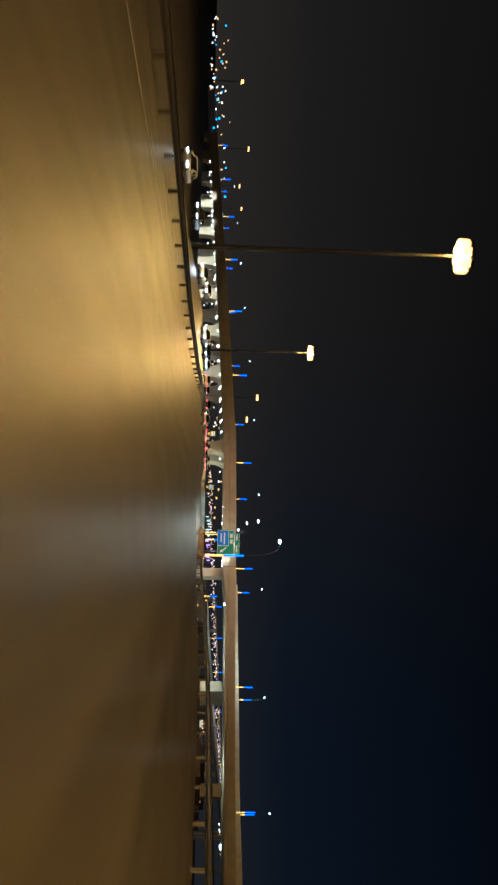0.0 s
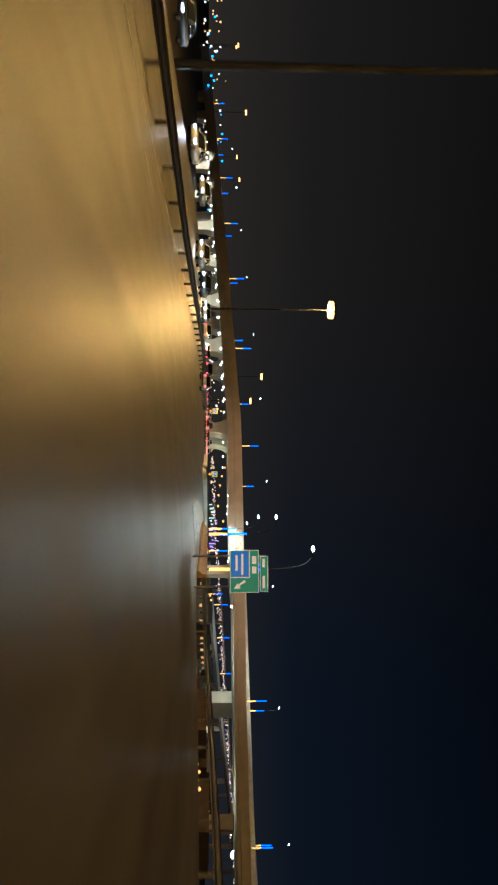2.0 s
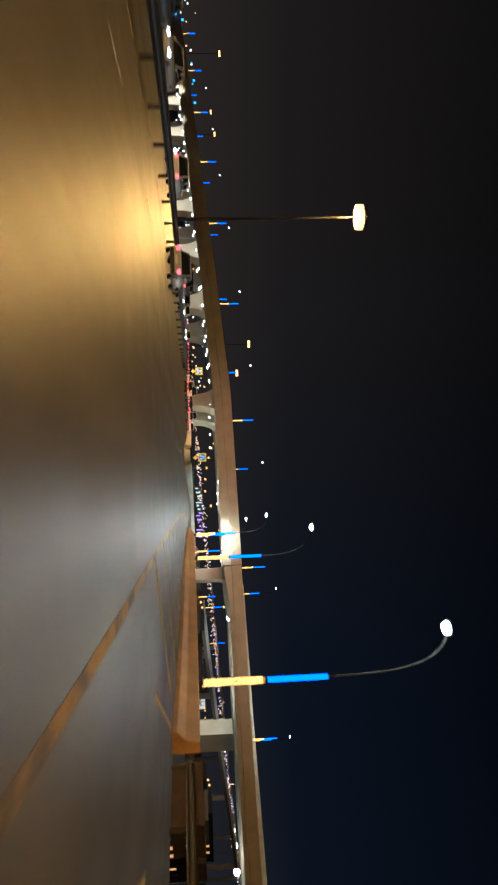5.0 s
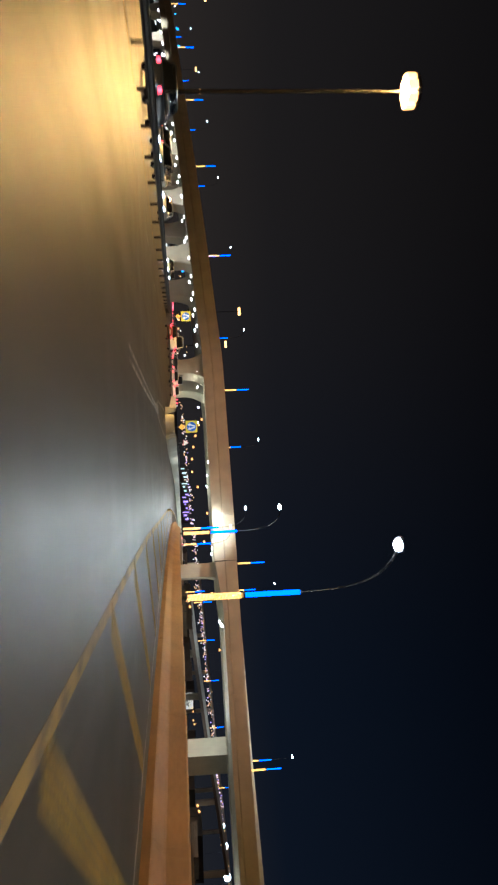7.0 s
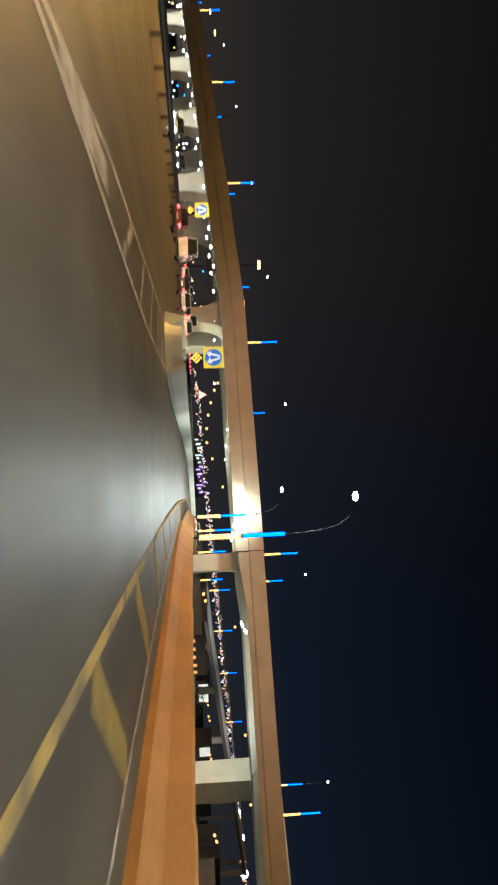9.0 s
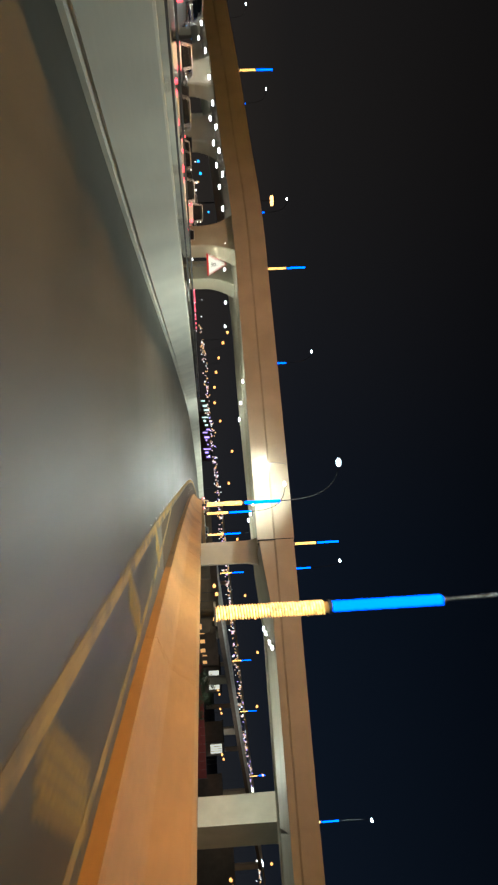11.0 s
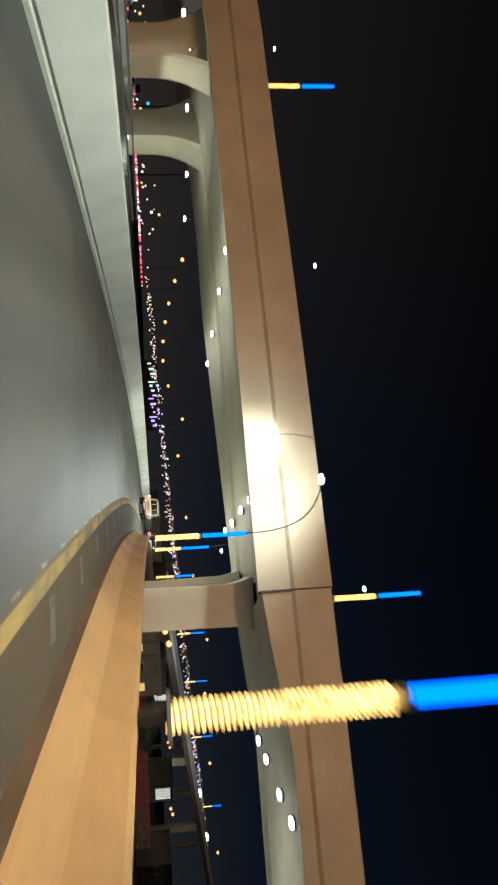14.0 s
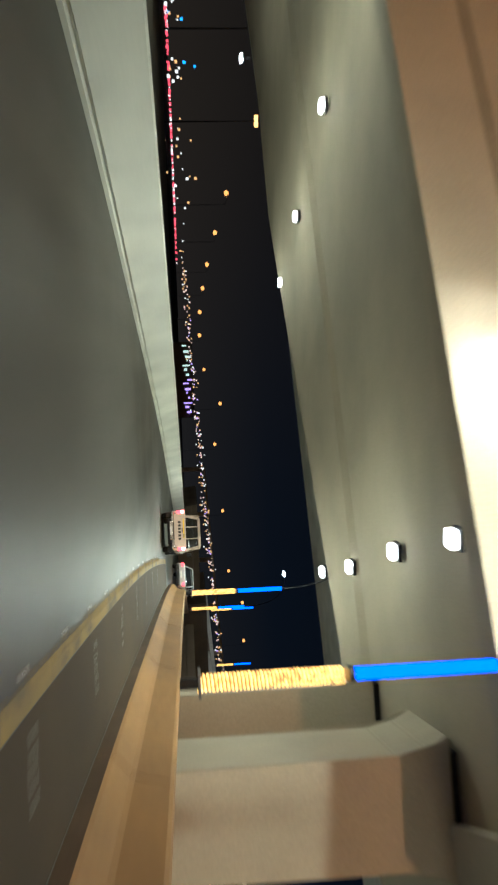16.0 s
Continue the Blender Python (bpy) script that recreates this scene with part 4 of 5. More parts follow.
    for x in (-0.78, -0.27, 0.27, 0.78):
        part("guard_bar", rod((x * 1.04, -0.52, 1.08), (x, -0.52, 1.7), 0.025, 0.025, 8), P_BEIGE, guard)
    return tagged(e, "beige pickup truck with chrome bumper and lit tail lights", "pickup truck")


# weak emission in the strip's colour stands for reflected light
M_YELREF = mat("glowing_yellow_reflective", (0.75, 0.55, 0.03), 0.5, emit=(1.0, 0.72, 0.05), power=0.12)
pickup(pose(16.8, 343, 0, 0, 0, -16))


# ---- signs: a faint glow in the materials stands for light thrown back ----
M_GREEN = mat("glowing_sign_green", (0.008, 0.34, 0.24), 0.45, emit=(0.0, 0.5, 0.34), power=0.1, var=0.12, scale=2)
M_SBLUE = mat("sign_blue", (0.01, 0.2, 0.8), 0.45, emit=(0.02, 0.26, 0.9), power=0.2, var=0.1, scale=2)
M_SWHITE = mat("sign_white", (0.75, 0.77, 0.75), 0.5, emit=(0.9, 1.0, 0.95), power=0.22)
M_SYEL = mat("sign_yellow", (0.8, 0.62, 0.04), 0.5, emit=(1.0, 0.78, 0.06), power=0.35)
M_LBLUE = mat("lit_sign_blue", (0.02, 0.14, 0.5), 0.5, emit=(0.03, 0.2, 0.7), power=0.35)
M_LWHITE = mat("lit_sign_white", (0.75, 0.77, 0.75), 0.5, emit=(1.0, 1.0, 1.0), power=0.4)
M_STUD = mat("pale_stud", (0.4, 0.36, 0.26), 0.45)
M_SRED = mat("sign_red", (0.6, 0.03, 0.03), 0.5)
M_AMBER = mat("amber_beacon", (0.8, 0.4, 0.05), 0.4, emit=(1.0, 0.45, 0.05), power=1.6)


def plate(x0, x1, z0, z1, y, d=0.02):
    return box(x0, x1, y - d, y, z0, z1, 0.004)


def direction_sign():
    e = empty("direction_sign", pose(1.45, 89.3, lift(2.7, 89.3) + 0.18, 0, 0, -4) @ Matrix.Diagonal((1.08, 1, 1.13, 1)))
    for x in (0.35, 2.1):
        part("post", rod((x, 0.12, -0.45), (x, 0.12, 3.9), 0.06), M_STEEL, e)
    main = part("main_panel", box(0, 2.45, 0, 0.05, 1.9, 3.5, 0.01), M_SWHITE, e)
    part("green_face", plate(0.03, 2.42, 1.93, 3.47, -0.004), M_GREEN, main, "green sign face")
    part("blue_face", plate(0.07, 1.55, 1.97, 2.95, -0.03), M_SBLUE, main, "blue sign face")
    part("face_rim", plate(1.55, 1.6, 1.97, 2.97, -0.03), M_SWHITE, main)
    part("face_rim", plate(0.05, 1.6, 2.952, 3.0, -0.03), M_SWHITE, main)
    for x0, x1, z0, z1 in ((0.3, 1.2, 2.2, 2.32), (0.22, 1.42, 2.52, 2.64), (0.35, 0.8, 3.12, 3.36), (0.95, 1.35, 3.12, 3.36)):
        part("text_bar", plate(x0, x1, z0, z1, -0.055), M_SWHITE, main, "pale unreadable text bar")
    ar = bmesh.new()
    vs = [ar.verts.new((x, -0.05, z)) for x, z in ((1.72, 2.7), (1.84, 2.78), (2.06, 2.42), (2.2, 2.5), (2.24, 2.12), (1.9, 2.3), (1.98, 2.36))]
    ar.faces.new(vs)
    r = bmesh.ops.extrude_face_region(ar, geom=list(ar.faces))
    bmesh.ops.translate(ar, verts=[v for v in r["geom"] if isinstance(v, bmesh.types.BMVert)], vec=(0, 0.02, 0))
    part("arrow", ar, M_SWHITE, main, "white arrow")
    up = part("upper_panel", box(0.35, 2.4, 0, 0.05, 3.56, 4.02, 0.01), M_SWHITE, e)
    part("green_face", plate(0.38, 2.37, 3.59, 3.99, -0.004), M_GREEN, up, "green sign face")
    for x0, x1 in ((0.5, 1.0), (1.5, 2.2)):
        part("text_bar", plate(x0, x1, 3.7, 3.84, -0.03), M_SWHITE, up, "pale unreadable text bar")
    return tagged(e, "green and blue direction sign with white arrow on posts", "road sign")


direction_sign()


def disc(r, y, x=0, z=0, d=0.02, seg=32):
    return rod((x, y, z), (x, y - d, z), r, r, seg)


def keep_sign():
    e = empty("island_sign", pose(-7.7, 214.2, 0, 0, 0, 3))
    part("post", rod((0, 0.06, 0), (0, 0.06, 3.05), 0.05), M_STEEL, e)
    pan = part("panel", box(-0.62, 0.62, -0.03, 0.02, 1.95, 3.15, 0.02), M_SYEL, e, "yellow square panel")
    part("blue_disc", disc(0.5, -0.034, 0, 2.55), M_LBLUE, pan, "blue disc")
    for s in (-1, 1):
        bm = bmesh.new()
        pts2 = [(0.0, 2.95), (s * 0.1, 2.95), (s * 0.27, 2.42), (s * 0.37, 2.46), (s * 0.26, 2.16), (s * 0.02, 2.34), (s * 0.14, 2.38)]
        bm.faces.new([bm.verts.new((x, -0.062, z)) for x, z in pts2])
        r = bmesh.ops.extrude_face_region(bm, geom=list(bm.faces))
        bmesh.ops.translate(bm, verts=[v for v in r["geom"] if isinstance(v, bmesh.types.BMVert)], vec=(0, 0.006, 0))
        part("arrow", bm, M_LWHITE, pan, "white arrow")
    bd = part("beacon_board", box(-0.26, 0.26, -0.03, 0.0, -0.26, 0.26, 0.01), M_PLASTIC, e, "dark beacon board", at=pose(0, -0.02, 1.55, 0, 45, 0))
    for i in range(3):
        for j in range(3):
            part("amber_lamp", disc(0.07, -0.034, -0.17 + 0.17 * i, -0.17 + 0.17 * j, 0.03, 12), M_AMBER, bd, "glowing amber lamp")
    return tagged(e, "lit yellow sign box with blue disc and amber beacon", "road sign", "keep signs")


island_sign = keep_sign()
copy_thing(island_sign, pose(-25.0, 245.4, 0, 0, 0, 6) @ Matrix.Diagonal((1.12, 1.12, 1.12, 1)))


def yield_sign():
    e = empty("warning_sign", pose(-6.6, 236.1, 0, 0, 0, 4) @ Matrix.Diagonal((0.88, 0.88, 0.88, 1)))
    part("post", rod((0, 0.05, 0), (0, 0.05, 2.3), 0.04), M_STEEL, e)
    bm = bmesh.new()
    bm.faces.new([bm.verts.new(p) for p in ((-0.5, 0, 1.95), (0.5, 0, 1.95), (0, 0, 2.85))])
    r = bmesh.ops.extrude_face_region(bm, geom=list(bm.faces))
    bmesh.ops.translate(bm, verts=[v for v in r["geom"] if isinstance(v, bmesh.types.BMVert)], vec=(0, -0.03, 0))
    t = part("panel", bm, M_SRED, e, "red triangle")
    bm = bmesh.new()
    bm.faces.new([bm.verts.new(p) for p in ((-0.42, -0.036, 2.03), (0.42, -0.036, 2.03), (0, -0.036, 2.78))])
    r = bmesh.ops.extrude_face_region(bm, geom=list(bm.faces))
    bmesh.ops.translate(bm, verts=[v for v in r["geom"] if isinstance(v, bmesh.types.BMVert)], vec=(0, -0.004, 0))
    part("white_face", bm, M_SWHITE, t, "white inner triangle")
    part("mark", box(-0.03, 0.03, -0.048, -0.042, 2.14, 2.36), M_PLASTIC, t)
    return tagged(e, "red and white triangular warning sign on a post", "road sign")


yield_sign()

# ---- handrail along the left barrier ----
rail = empty("handrail")
tagged(rail, "thin steel handrail on top of the concrete barrier", "railing")
for zz in (1.05, 1.15):
    pts = [(LEFT_FACE(y) - 0.36, y, zz) for y in span(212, 284, 4)]
    part("rail", sweep(pts, [(-0.016, -0.016), (0.016, -0.016), (0.016, 0.016), (-0.016, 0.016)]), M_DULL, rail)
for y in span(212, 284, 3):
    part("post", rod((LEFT_FACE(y) - 0.36, y, 0.92), (LEFT_FACE(y) - 0.36, y, 1.16), 0.018, 0.018, 6), M_DULL, rail)

# ---- guard rail along the open edge ----
gr = empty("guard_rail")
tagged(gr, "galvanised steel guard rail along the road edge", "guard rail")
pts = [(EDGE_RIGHT(y) + 0.15, y, 0.68) for y in span(-50, 122, 4)]
part("beam", banked(sweep(pts, BEAM)), M_DULL, gr)
for y in span(-50, 122, 4):
    h = lift(EDGE_RIGHT(y) + 0.2, y)
    part("post", box(EDGE_RIGHT(y) + 0.2, EDGE_RIGHT(y) + 0.32, y - 0.06, y + 0.06, h - 0.05, h + 0.8, 0.005), M_DULL, gr)


# ---- the town beside the road ----
M_WALL = mat("plastered_wall", (0.11, 0.078, 0.052), 0.9, var=0.35, scale=0.6, fine=10)
M_WARMWIN = mat("lit_warm_window", (0.5, 0.35, 0.15), 0.4, emit=(1.0, 0.45, 0.13), power=0.8)
M_COOLWIN = mat("lit_white_window", (0.6, 0.6, 0.55), 0.4, emit=(1.0, 0.85, 0.6), power=0.9)
M_DARKWIN = mat("unlit_window", (0.02, 0.022, 0.025), 0.15)


def house(x, y, w, d, h, turn, seed, lit=0.3, cool=0.3):
    rnd = random.Random(seed)
    e = empty("house", pose(x, y, -6.5, 0, 0, turn))
    wall = part("wall", box(-w / 2, w / 2, -d / 2, d / 2, 0, h, 0.05), M_WALL, e)
    rf = bmesh.new()
    add_box(rf, -w / 2 - 0.1, w / 2 + 0.1, -d / 2 - 0.1, -d / 2 + 0.15, h, h + 0.7)
    add_box(rf, -w / 2 - 0.1, w / 2 + 0.1, d / 2 - 0.15, d / 2 + 0.1, h, h + 0.7)
    add_box(rf, -w / 2 - 0.1, -w / 2 + 0.15, -d / 2 + 0.15, d / 2 - 0.15, h, h + 0.7)
    add_box(rf, w / 2 - 0.15, w / 2 + 0.1, -d / 2 + 0.15, d / 2 - 0.15, h, h + 0.7)
    part("roof_parapet", rf, M_WALL, e)
    for k in range(int(h // 3.2)):
        n = int(w // 3)
        for i in range(n):
            cx = -w / 2 + (i + 0.5) * w / n
            q = rnd.random()
            mm = M_DARKWIN if q > lit else (M_COOLWIN if rnd.random() < cool else M_WARMWIN)
            win = part("window", box(cx - 0.65, cx + 0.65, -d / 2 - 0.06, -d / 2 + 0.05, k * 3.2 + 1.1, k * 3.2 + 2.5, 0.02), M_STEEL, e)
            part("pane", box(cx - 0.58, cx + 0.58, -d / 2 - 0.075, -d / 2 - 0.062, k * 3.2 + 1.17, k * 3.2 + 2.43), mm, win)
    return tagged(e, "low plastered town house with a few lit windows", "house", "town houses")


for i, (x, y, w, d, h, t, l, c) in enumerate(((40, 374, 12, 10, 7.2, 12, 0.5, 0.0), (62, 424, 9, 9, 8.0, 20, 1.0, 0.0), (78, 462, 9, 8, 8.6, 22, 1.0, 0.0), (128, 462, 12, 9, 7.9, 30, 0.3, 0.4), (108, 366, 14, 9, 6.8, 35, 0.3, 0.2), (48, 225, 12, 10, 6.8, 45, 0.2, 0.1), (62, 205, 14, 10, 7.4, 45, 0.25, 0.2), (95, 340, 12, 9, 7.8, 40, 0.25, 0.3), (140, 430, 14, 10, 9.8, 25, 0.4, 0.2), (118, 400, 15, 10, 9.6, 35, 0.3, 0.3), (60, 240, 10, 9, 6.9, 50, 0.3, 0.3), (85, 250, 13, 10, 7.3, 48, 0.3, 0.3), (45, 410, 13, 9, 9.0, 10, 0.35, 0.2), (30, 402, 10, 9, 8.2, 5, 0.4, 0.2))):
    house(x, y, w, d, h, t, i + 3, l, c)

# shop with a brightly lit white front among dark trees
M_SHOP = mat("lit_white_front", (0.75, 0.75, 0.7), 0.6, emit=(1.0, 0.9, 0.66), power=0.6, var=0.25, scale=0.4, fine=3)
M_RED = mat("faded_red_board", (0.22, 0.035, 0.025), 0.8, var=0.35, scale=0.5, fine=6)
M_BARK = mat("dark_bark", (0.06, 0.045, 0.035), 0.9, var=0.3, scale=3)
M_LEAF = mat("dusty_leaves", (0.05, 0.07, 0.03), 0.7, var=0.4, scale=1.5)


def shop(x, y, turn, w, h):
    e = empty("shop", pose(x, y, -6.5, 0, 0, turn))
    part("wall", box(-w / 2 - 1.5, w / 2 + 1.5, 0, 8, 0, h, 0.05), M_WALL, e)
    part("roof", box(-w / 2 - 1.8, w / 2 + 1.8, -0.4, 8.3, h, h + 0.35, 0.05), M_DARK, e)
    front = part("lit_front", box(-w / 2, w / 2, -0.12, -0.01, h - 4.4, h - 0.5, 0.03), M_SHOP, e, "bright white lit shop front")
    for k in range(4):
        cx = -w / 2 + (k + 0.5) * w / 4
        part("mullion", box(cx - w / 8 - 0.05, cx - w / 8 + 0.05, -0.2, -0.125, h - 4.4, h - 0.5), M_DARK, front)
    part("canopy", box(-w / 2 - 0.5, w / 2 + 0.5, -1.6, -0.13, h - 0.4, h - 0.2, 0.03), M_DARK, e)
    return tagged(e, "low shop with a brightly lit white front", "shop")


shop(106, 510, 15, 8.5, 10.0)
shop(117, 474, 30, 5.0, 9.6)
hoard = empty("hoarding")
tagged(hoard, "faded red board fence along the yard", "fence")
for k in range(14):
    part("board", box(-1.2, 1.2, -0.04, 0.04, 0, 4.0, 0.01), M_RED, hoard, at=pose(84 + k * 2.45 * 0.8, 459 - k * 2.45 * 0.6, -6.5, 0, 0, -37))
    part("post", box(-0.06, 0.06, 0.05, 0.17, 0, 4.2), M_STEEL, hoard, at=pose(85 + k * 2.45 * 0.8, 458.3 - k * 2.45 * 0.6, -6.5, 0, 0, -37))


def tree(x, y, h, seed):
    rnd = random.Random(seed)
    e = empty("tree", pose(x, y, -6.5))
    tr = rod((0, 0, 0), (0.1, 0, h * 0.5), h * 0.03, h * 0.02, 8)
    tips = []
    for k in range(6):
        a = k * 1.05 + rnd.uniform(-0.3, 0.3)
        tip = (math.cos(a) * h * 0.26, math.sin(a) * h * 0.26, h * rnd.uniform(0.62, 0.85))
        add_rod(tr, (0.1, 0, h * rnd.uniform(0.36, 0.48)), tip, h * 0.014, h * 0.005, 5)
        tips.append(Vector(tip))
    part("trunk", tr, M_BARK, e)
    cr = bmesh.new()
    for k in range(420):
        c = rnd.choice(tips) + Vector((rnd.gauss(0, 1), rnd.gauss(0, 1), rnd.gauss(0, 0.7))) * h * 0.1
        u = Vector((rnd.uniform(-1, 1), rnd.uniform(-1, 1), rnd.uniform(-0.6, 0.6))).normalized() * rnd.uniform(0.18, 0.34)
        v = u.orthogonal().normalized() * rnd.uniform(0.07, 0.13)
        cr.faces.new([cr.verts.new(c + p) for p in (-u, v, u, -v)])
    part("crown", cr, M_LEAF, e)
    return tagged(e, "dark leafy tree beside the lit shop", "tree", "trees in the town")


for i, (x, y, h) in enumerate(((101, 494, 8.5), (108.5, 497, 7.5), (94, 478, 7.0), (120, 486, 8.2), (130, 456, 8.0), (69, 405, 6.0), (58, 358, 5.6), (84, 436, 6.2), (72, 318, 5.5), (76, 428, 6.0))):
    tree(x, y, h, i + 40)

# bare lamps with no fixture, added to brighten houses and trees
lamp("yard_light", (80, 424, 9), (1.0, 0.95, 0.85), 6000, 0.4)
lamp("yard_light", (132, 480, 13), (1.0, 0.95, 0.85), 7000, 0.4)

# second viaduct in the distance with its own light columns
FARV = [(42, 417, 1.6), (46, 423, 1.9), (66, 452, 3.4), (92, 485, 5.6), (122, 513, 8.2), (160, 540, 12), (210, 570, 17)]
fv = empty("distant_viaduct")
tagged(fv, "slender concrete viaduct far beyond the town", "viaduct", kind="structure")
part("deck_span", sweep(FARV, [(0.06, 0), (0.06, 1.4), (0.4, 1.4), (0.4, 1.2), (8, 1.2), (8, 1.4), (8.3, 1.4), (8.3, 0)]), M_GRIME, fv)
for a in (0.0, 8.0):
    part("parapet", sweep(FARV, [(a, 1.404), (a, 2.0), (a + 0.36, 2.0), (a + 0.36, 1.404)]), M_CONC, fv, "pale concrete parapet")
for x, y, z in FARV[2:]:
    part("stem", box(x + 3, x + 5.5, y - 4, y - 2, -6.5, z, 0.05), M_CONC2, fv)
for x, y, z in ((46, 423, 4.2), (66, 452, 5.7), (90, 482.5, 7.8), (119, 510, 10.3), (158, 538, 14.2)):
    copy_thing(column, pose(x + 0.1, y - 0.1, z))

# a second road on the slope behind it
HILLV = [(math.sin(radians(a)) * 620, 270 + math.cos(radians(a)) * 620, 1.2 + 620 * math.tan(radians(0.72 + 0.054 * a))) for a in range(8, 48, 3)]
hv = empty("slope_road")
tagged(hv, "pale retaining wall of a road on the dark slope", "road", kind="structure")
part("deck_span", sweep(HILLV, [(0, 0), (0, 1.6), (0.4, 1.6), (0.5, 0.9), (7, 0.9), (7, 0)]), M_CONC2, hv)
for x, y, z in HILLV:
    part("stem", box(x + 1, x + 4, y + 1, y + 3, -6.5, z - 0.01, 0.05), M_CONC2, hv)

# tower block with coloured light strips far ahead
M_PURPLE = mat("purple_light_strip", (0.3, 0.2, 0.6), 0.4, emit=(0.55, 0.35, 1.0), power=1.6)
M_PALE = mat("pale_light_strip", (0.6, 0.7, 0.6), 0.4, emit=(0.75, 1.0, 0.8), power=1.3)
tw = empty("shopping_centre", pose(24, 868, -6.5))
part("wall", box(-26, 26, 0, 20, 0, 15, 0.3), M_WALL, tw)
part("roof", box(-25, 25, 1, 19, 15, 15.6, 0.1), M_DARK, tw)
for i in range(16):
    x = -24 + i * 3.2 + (i * 7 % 5) * 0.25
    part("light_strip", box(x, x + 0.9 + (i * 3 % 4) * 0.2, -0.3, -0.05, 8.5 + (i * 5 % 4), 11.5 + (i * 7 % 5) * 0.7), M_PURPLE if i > 6 else M_PALE, tw, "glowing light strip")
tagged(tw, "distant low building with purple and pale light strips", "building")

# ---- city lights far off, too many to count ----
def light_field(name, material, n, seed, label, place, size):
    rnd = random.Random(seed)
    verts, faces = [], []
    for _ in range(n):
        x, y, z = place(rnd)
        s = size * math.hypot(x, y - 200) / 600 * rnd.uniform(0.6, 1.3)
        k = len(verts)
        for dx, dy, dz in ((-1, -1, -1), (1, -1, -1), (1, 1, -1), (-1, 1, -1), (-1, -1, 1), (1, -1, 1), (1, 1, 1), (-1, 1, 1)):
            verts.append((x + dx * s, y + dy * s * 0.3, z + dz * s))
        for f in ((0, 3, 2, 1), (4, 5, 6, 7), (0, 1, 5, 4), (1, 2, 6, 5), (2, 3, 7, 6), (3, 0, 4, 7)):
            faces.append(tuple(k + i for i in f))
    me = bpy.data.meshes.new(name)
    me.from_pydata(verts, [], faces)
    me.materials.append(material)
    return tagged(new(name, me), label, "lights", kind="stuff")


M_L1 = mat("warm_far_light", (0.5, 0.4, 0.2), 0.5, emit=(1.0, 0.5, 0.17), power=1.4)
M_L2 = mat("white_far_light", (0.6, 0.6, 0.6), 0.5, emit=(1.0, 0.95, 0.85), power=1.6)
M_L3 = mat("red_far_light", (0.5, 0.1, 0.1), 0.5, emit=(1.0, 0.08, 0.12), power=1.8)
M_L4 = mat("blue_far_light", (0.1, 0.3, 0.6), 0.5, emit=(0.05, 0.4, 1.0), power=2.0)


def hillside(a0, a1, d0, d1, z0, z1):
    def f(r):
        a, d, u = radians(r.uniform(a0, a1)), r.uniform(d0, d1), r.random()
        return (math.sin(a) * d, 200 + math.cos(a) * d, z0 + (z1 - z0) * u**1.6)
    return f


def ribbon(a0, a1, d0, d1, thick):
    """Places in a thin band of lights that climbs slowly towards the right."""
    def f(r):
        a, d = r.uniform(a0, a1), r.uniform(d0, d1)
        z = 1.2 + d * math.tan(radians(0.62 + 0.054 * a + r.gauss(0, thick)))
        return (math.sin(radians(a)) * d, 270 + math.cos(radians(a)) * d, z)
    return f


M_L5 = mat("pink_far_light", (0.5, 0.4, 0.4), 0.5, emit=(1.0, 0.62, 0.5), power=1.5)
M_L6 = mat("violet_far_light", (0.4, 0.3, 0.5), 0.5, emit=(0.6, 0.4, 1.0), power=1.5)
light_field("town_lights", M_L1, 230, 1, "thin band of warm lights of the distant town", ribbon(-6, 46, 470, 600, 0.11), 0.34)
light_field("town_lights", M_L5, 240, 2, "thin band of pinkish lights of the distant town", ribbon(-6, 46, 470, 600, 0.09), 0.34)
light_field("town_lights", M_L2, 110, 3, "thin band of white lights of the distant town", ribbon(-8, 46, 470, 600, 0.14), 0.34)
light_field("town_lights", M_L6, 60, 4, "small violet lights of the distant town", ribbon(-2, 30, 470, 600, 0.1), 0.34)
light_field("town_lights", M_L2, 150, 5, "scattered white lights beyond the arched viaduct", hillside(-42, -8, 420, 800, -4, 9), 0.6)
light_field("town_lights", M_L1, 70, 6, "scattered warm lights beyond the arched viaduct", hillside(-42, -8, 420, 800, -4, 12), 0.6)
light_field("town_lights", M_L4, 40, 7, "small blue lights beyond the arched viaduct", hillside(-44, -12, 380, 700, 0, 12), 0.7)


def queue(r):
    y = r.uniform(440, 900)
    u = r.random()
    return (FAR_L(y) + (FAR_R(y) - FAR_L(y)) * u, y, 0.7)


light_field("traffic_lights_far", M_L3, 130, 8, "red tail lights of a far queue of traffic", queue, 0.5)
light_field("traffic_lights_far", M_L2, 60, 9, "white headlights of a far queue of traffic", queue, 0.5)

# bright white flood lamps beyond the town
for x, y, h in ((277, 764, 23.4), (245, 662, 21.3), (233, 599, 19.7)):
    light_pole(x + 3.5, y, 1.2, h, zb=-6.5, size=6.5)
# pairs of orange yard lamps
for x, y, h in ((107, 480, 2.8), (107, 498, 2.5), (112, 455, 2.6), (36, 360, 2.2), (90, 352, 2.5), (50, 190, -0.5), (55, 215, -0.8)):
    light_pole(x, y, 0.8, h, zb=-6.5, white=False, size=1.1)
    light_pole(x + 1.8, y + 0.6, 0.8, h + 0.4, zb=-6.5, white=False, size=1.1)


# reflective studs along the yellow line
stud = empty("road_stud")
part("base", box(-0.03, 0.03, -0.025, 0.025, 0.0, 0.01, 0.004), M_STUD, stud)
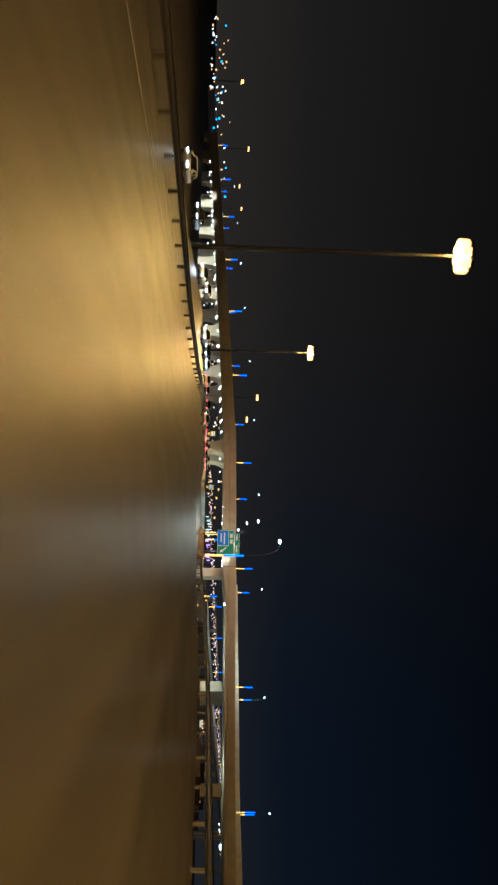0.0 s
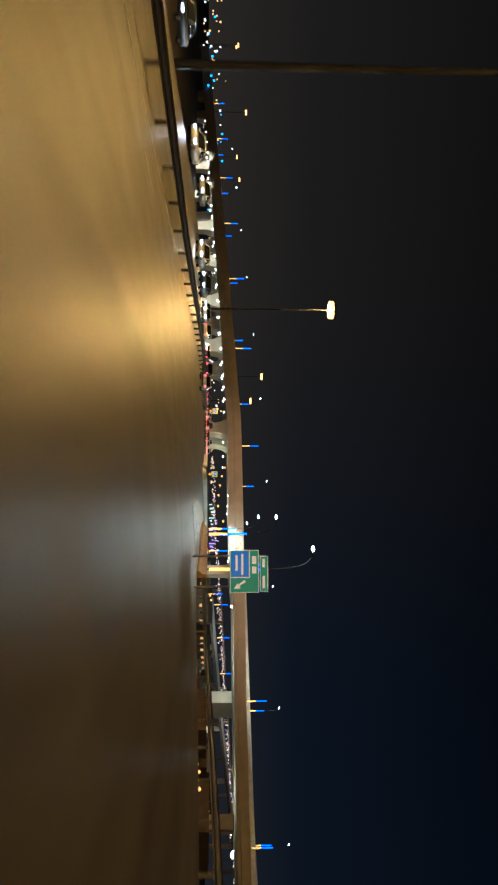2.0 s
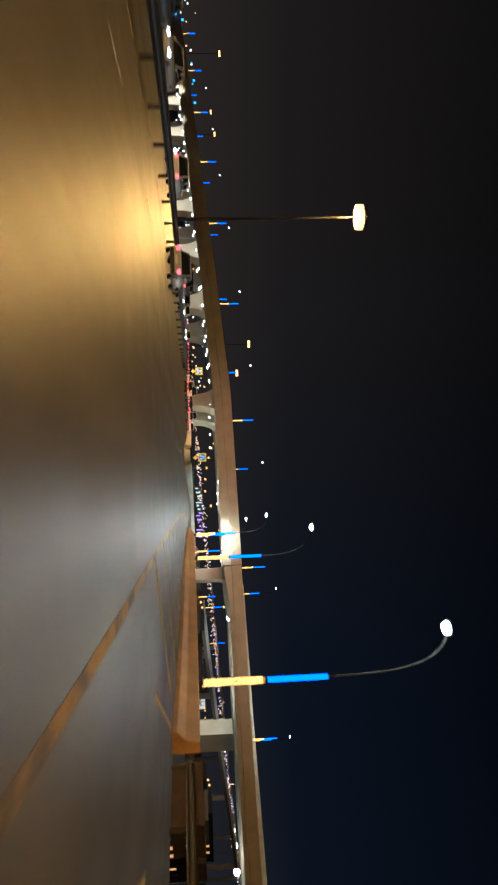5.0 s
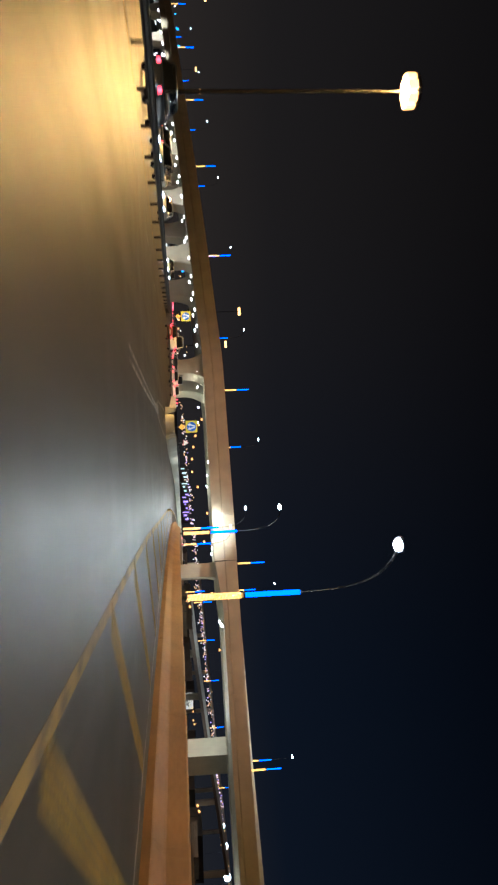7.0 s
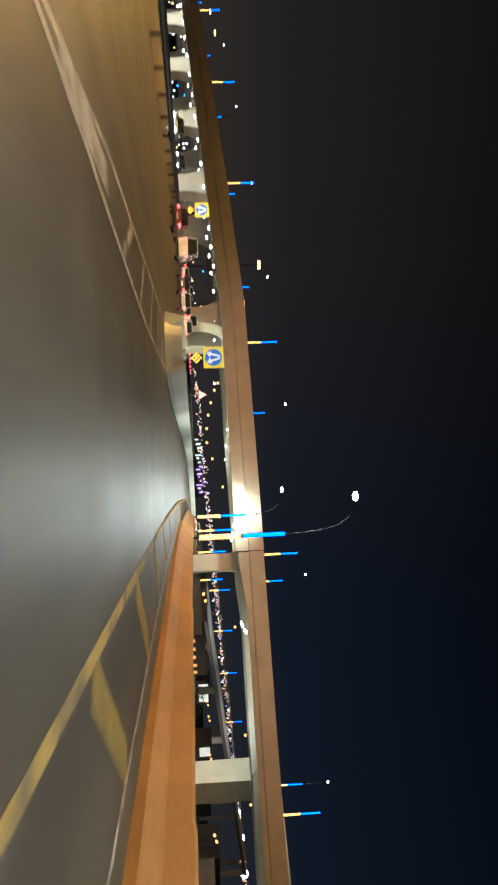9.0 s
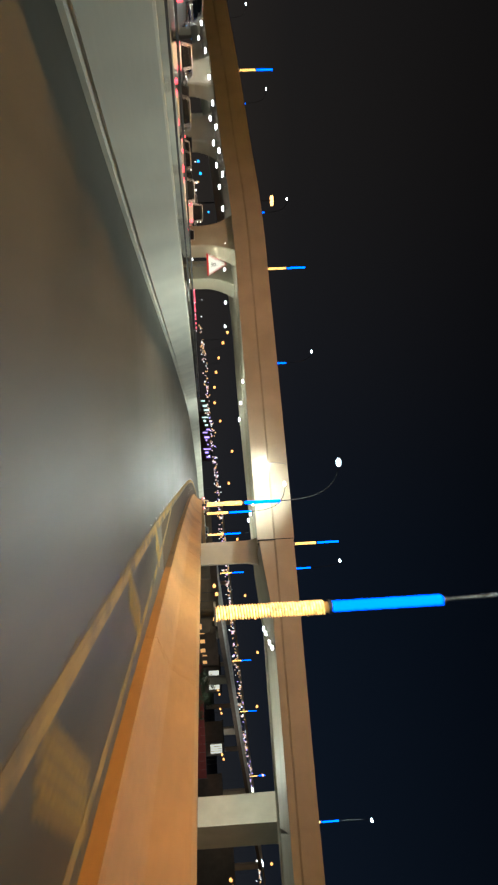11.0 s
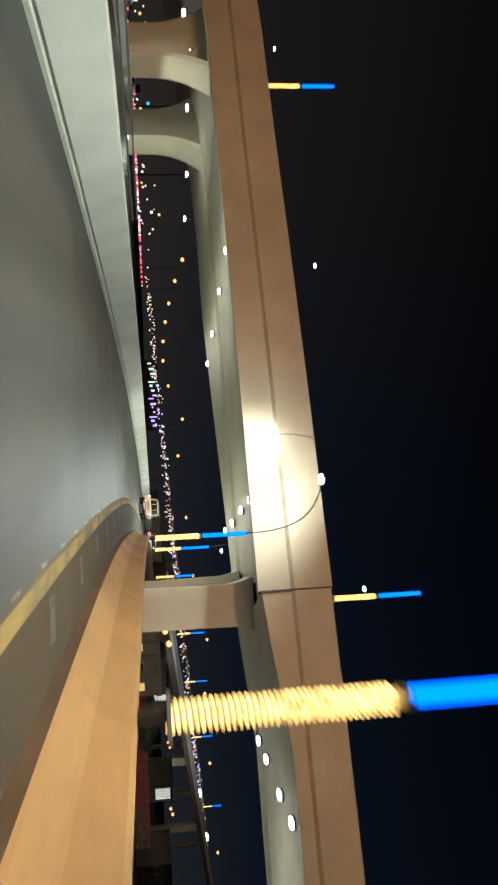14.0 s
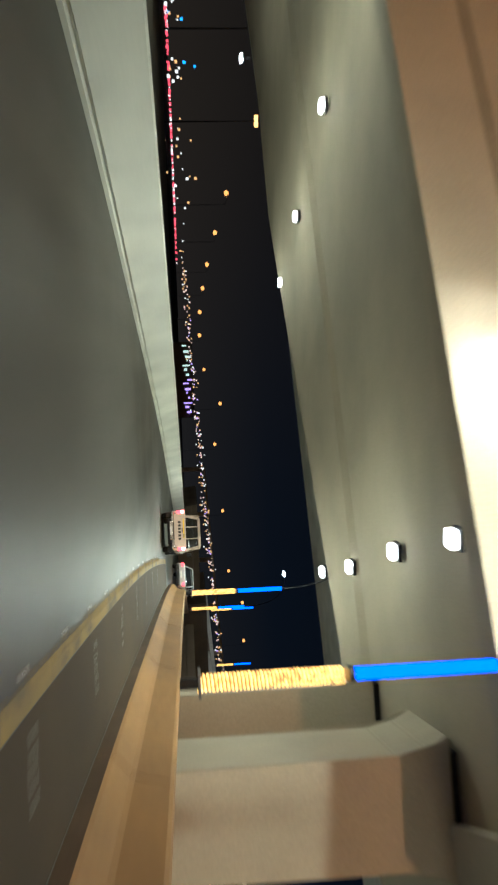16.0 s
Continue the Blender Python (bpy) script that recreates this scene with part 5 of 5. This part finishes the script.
# shares the sign white, whose glow stands for thrown-back light
part("reflector", box(-0.024, 0.024, -0.031, -0.0255, 0.002, 0.008), M_SWHITE, stud)
tagged(stud, "small pale reflective stud beside the line", "road stud", "road studs")
studs = span(222, 346, 1.9)
stud.matrix_basis = pose(YELLOW(studs[0]) - 0.2, studs[0], 0)
for y in studs[1:]:
    copy_thing(stud, pose(YELLOW(y) - 0.2, y, 0))

# raised ribs along the worn yellow line
stud_mesh = bpy.data.meshes.new("stud")
bm = box(-0.09, 0.09, -0.07, 0.07, 0.0, 0.025, 0.008)
bm.to_mesh(stud_mesh)
bm.free()
stud_mesh.materials.append(M_STUD)
rnd = random.Random(5)
rib_mesh = bpy.data.meshes.new("rib")
bm = box(-0.075, 0.075, -0.045, 0.045, 0.0, 0.009, 0.003)
bm.to_mesh(rib_mesh)
bm.free()
rib_mesh.materials.append(M_YEL)
for y in span(196, 336, 0.5):
    rib = new("rib", rib_mesh)
    turn = -math.degrees(math.atan(YELLOW(y + 0.5) - YELLOW(y - 0.5)))
    rib.matrix_world = pose(YELLOW(y) - 0.085 + rnd.uniform(-0.02, 0.02), y + rnd.uniform(-0.04, 0.04), 0.0045, 0, 0, turn)
    rib.parent = EDGE_LINE

# slanting rows of pale studs ahead of the parapet's nose
for (ax, ay), (bx, by) in (((-1.3, 95.2), (0.1, 98.8)), ((0.1, 98.8), (3.0, 107.1)), ((1.3, 112.6), (5.2, 123.2))):
    row = tagged(new("stud_row"), "slanting row of pale studs on the asphalt", "road marking", kind="structure")
    row.matrix_basis = pose(ax, ay, lift(ax, ay))
    n = round(math.hypot(bx - ax, by - ay) / 0.55)
    for k in range(n):
        x, y = ax + (bx - ax) * k / n, ay + (by - ay) * k / n
        piece = new("stud", stud_mesh)
        piece.matrix_basis = pose(x - ax, y - ay, lift(x, y) - lift(ax, ay))
        piece.parent = row

# rows of short pale ticks across the hard shoulder
tick_mesh = bpy.data.meshes.new("tick")
bm = box(-0.05, 0.05, -0.03, 0.03, 0.0, 0.006, 0.002)
bm.to_mesh(tick_mesh)
bm.free()
tick_mesh.materials.append(M_WHT)
for y in span(262, 334, 4.0):
    row = tagged(new("shoulder_ticks"), "short worn pale ticks across the asphalt shoulder", "road marking", kind="structure")
    row.matrix_basis = pose(YELLOW(y), y, 0)
    wide = RIGHT_FACE(y) - 0.75 - YELLOW(y)
    turn = -math.degrees(math.atan(YELLOW(y + 0.5) - YELLOW(y - 0.5)))
    for k in range(5):
        tick = new("tick", tick_mesh)
        u = 0.3 + (wide - 0.35) * k / 4
        tick.matrix_basis = pose(u + rnd.uniform(-0.02, 0.02), u * math.tan(radians(turn)) + rnd.uniform(-0.03, 0.03), 0.001, 0, 0, turn)
        tick.parent = row
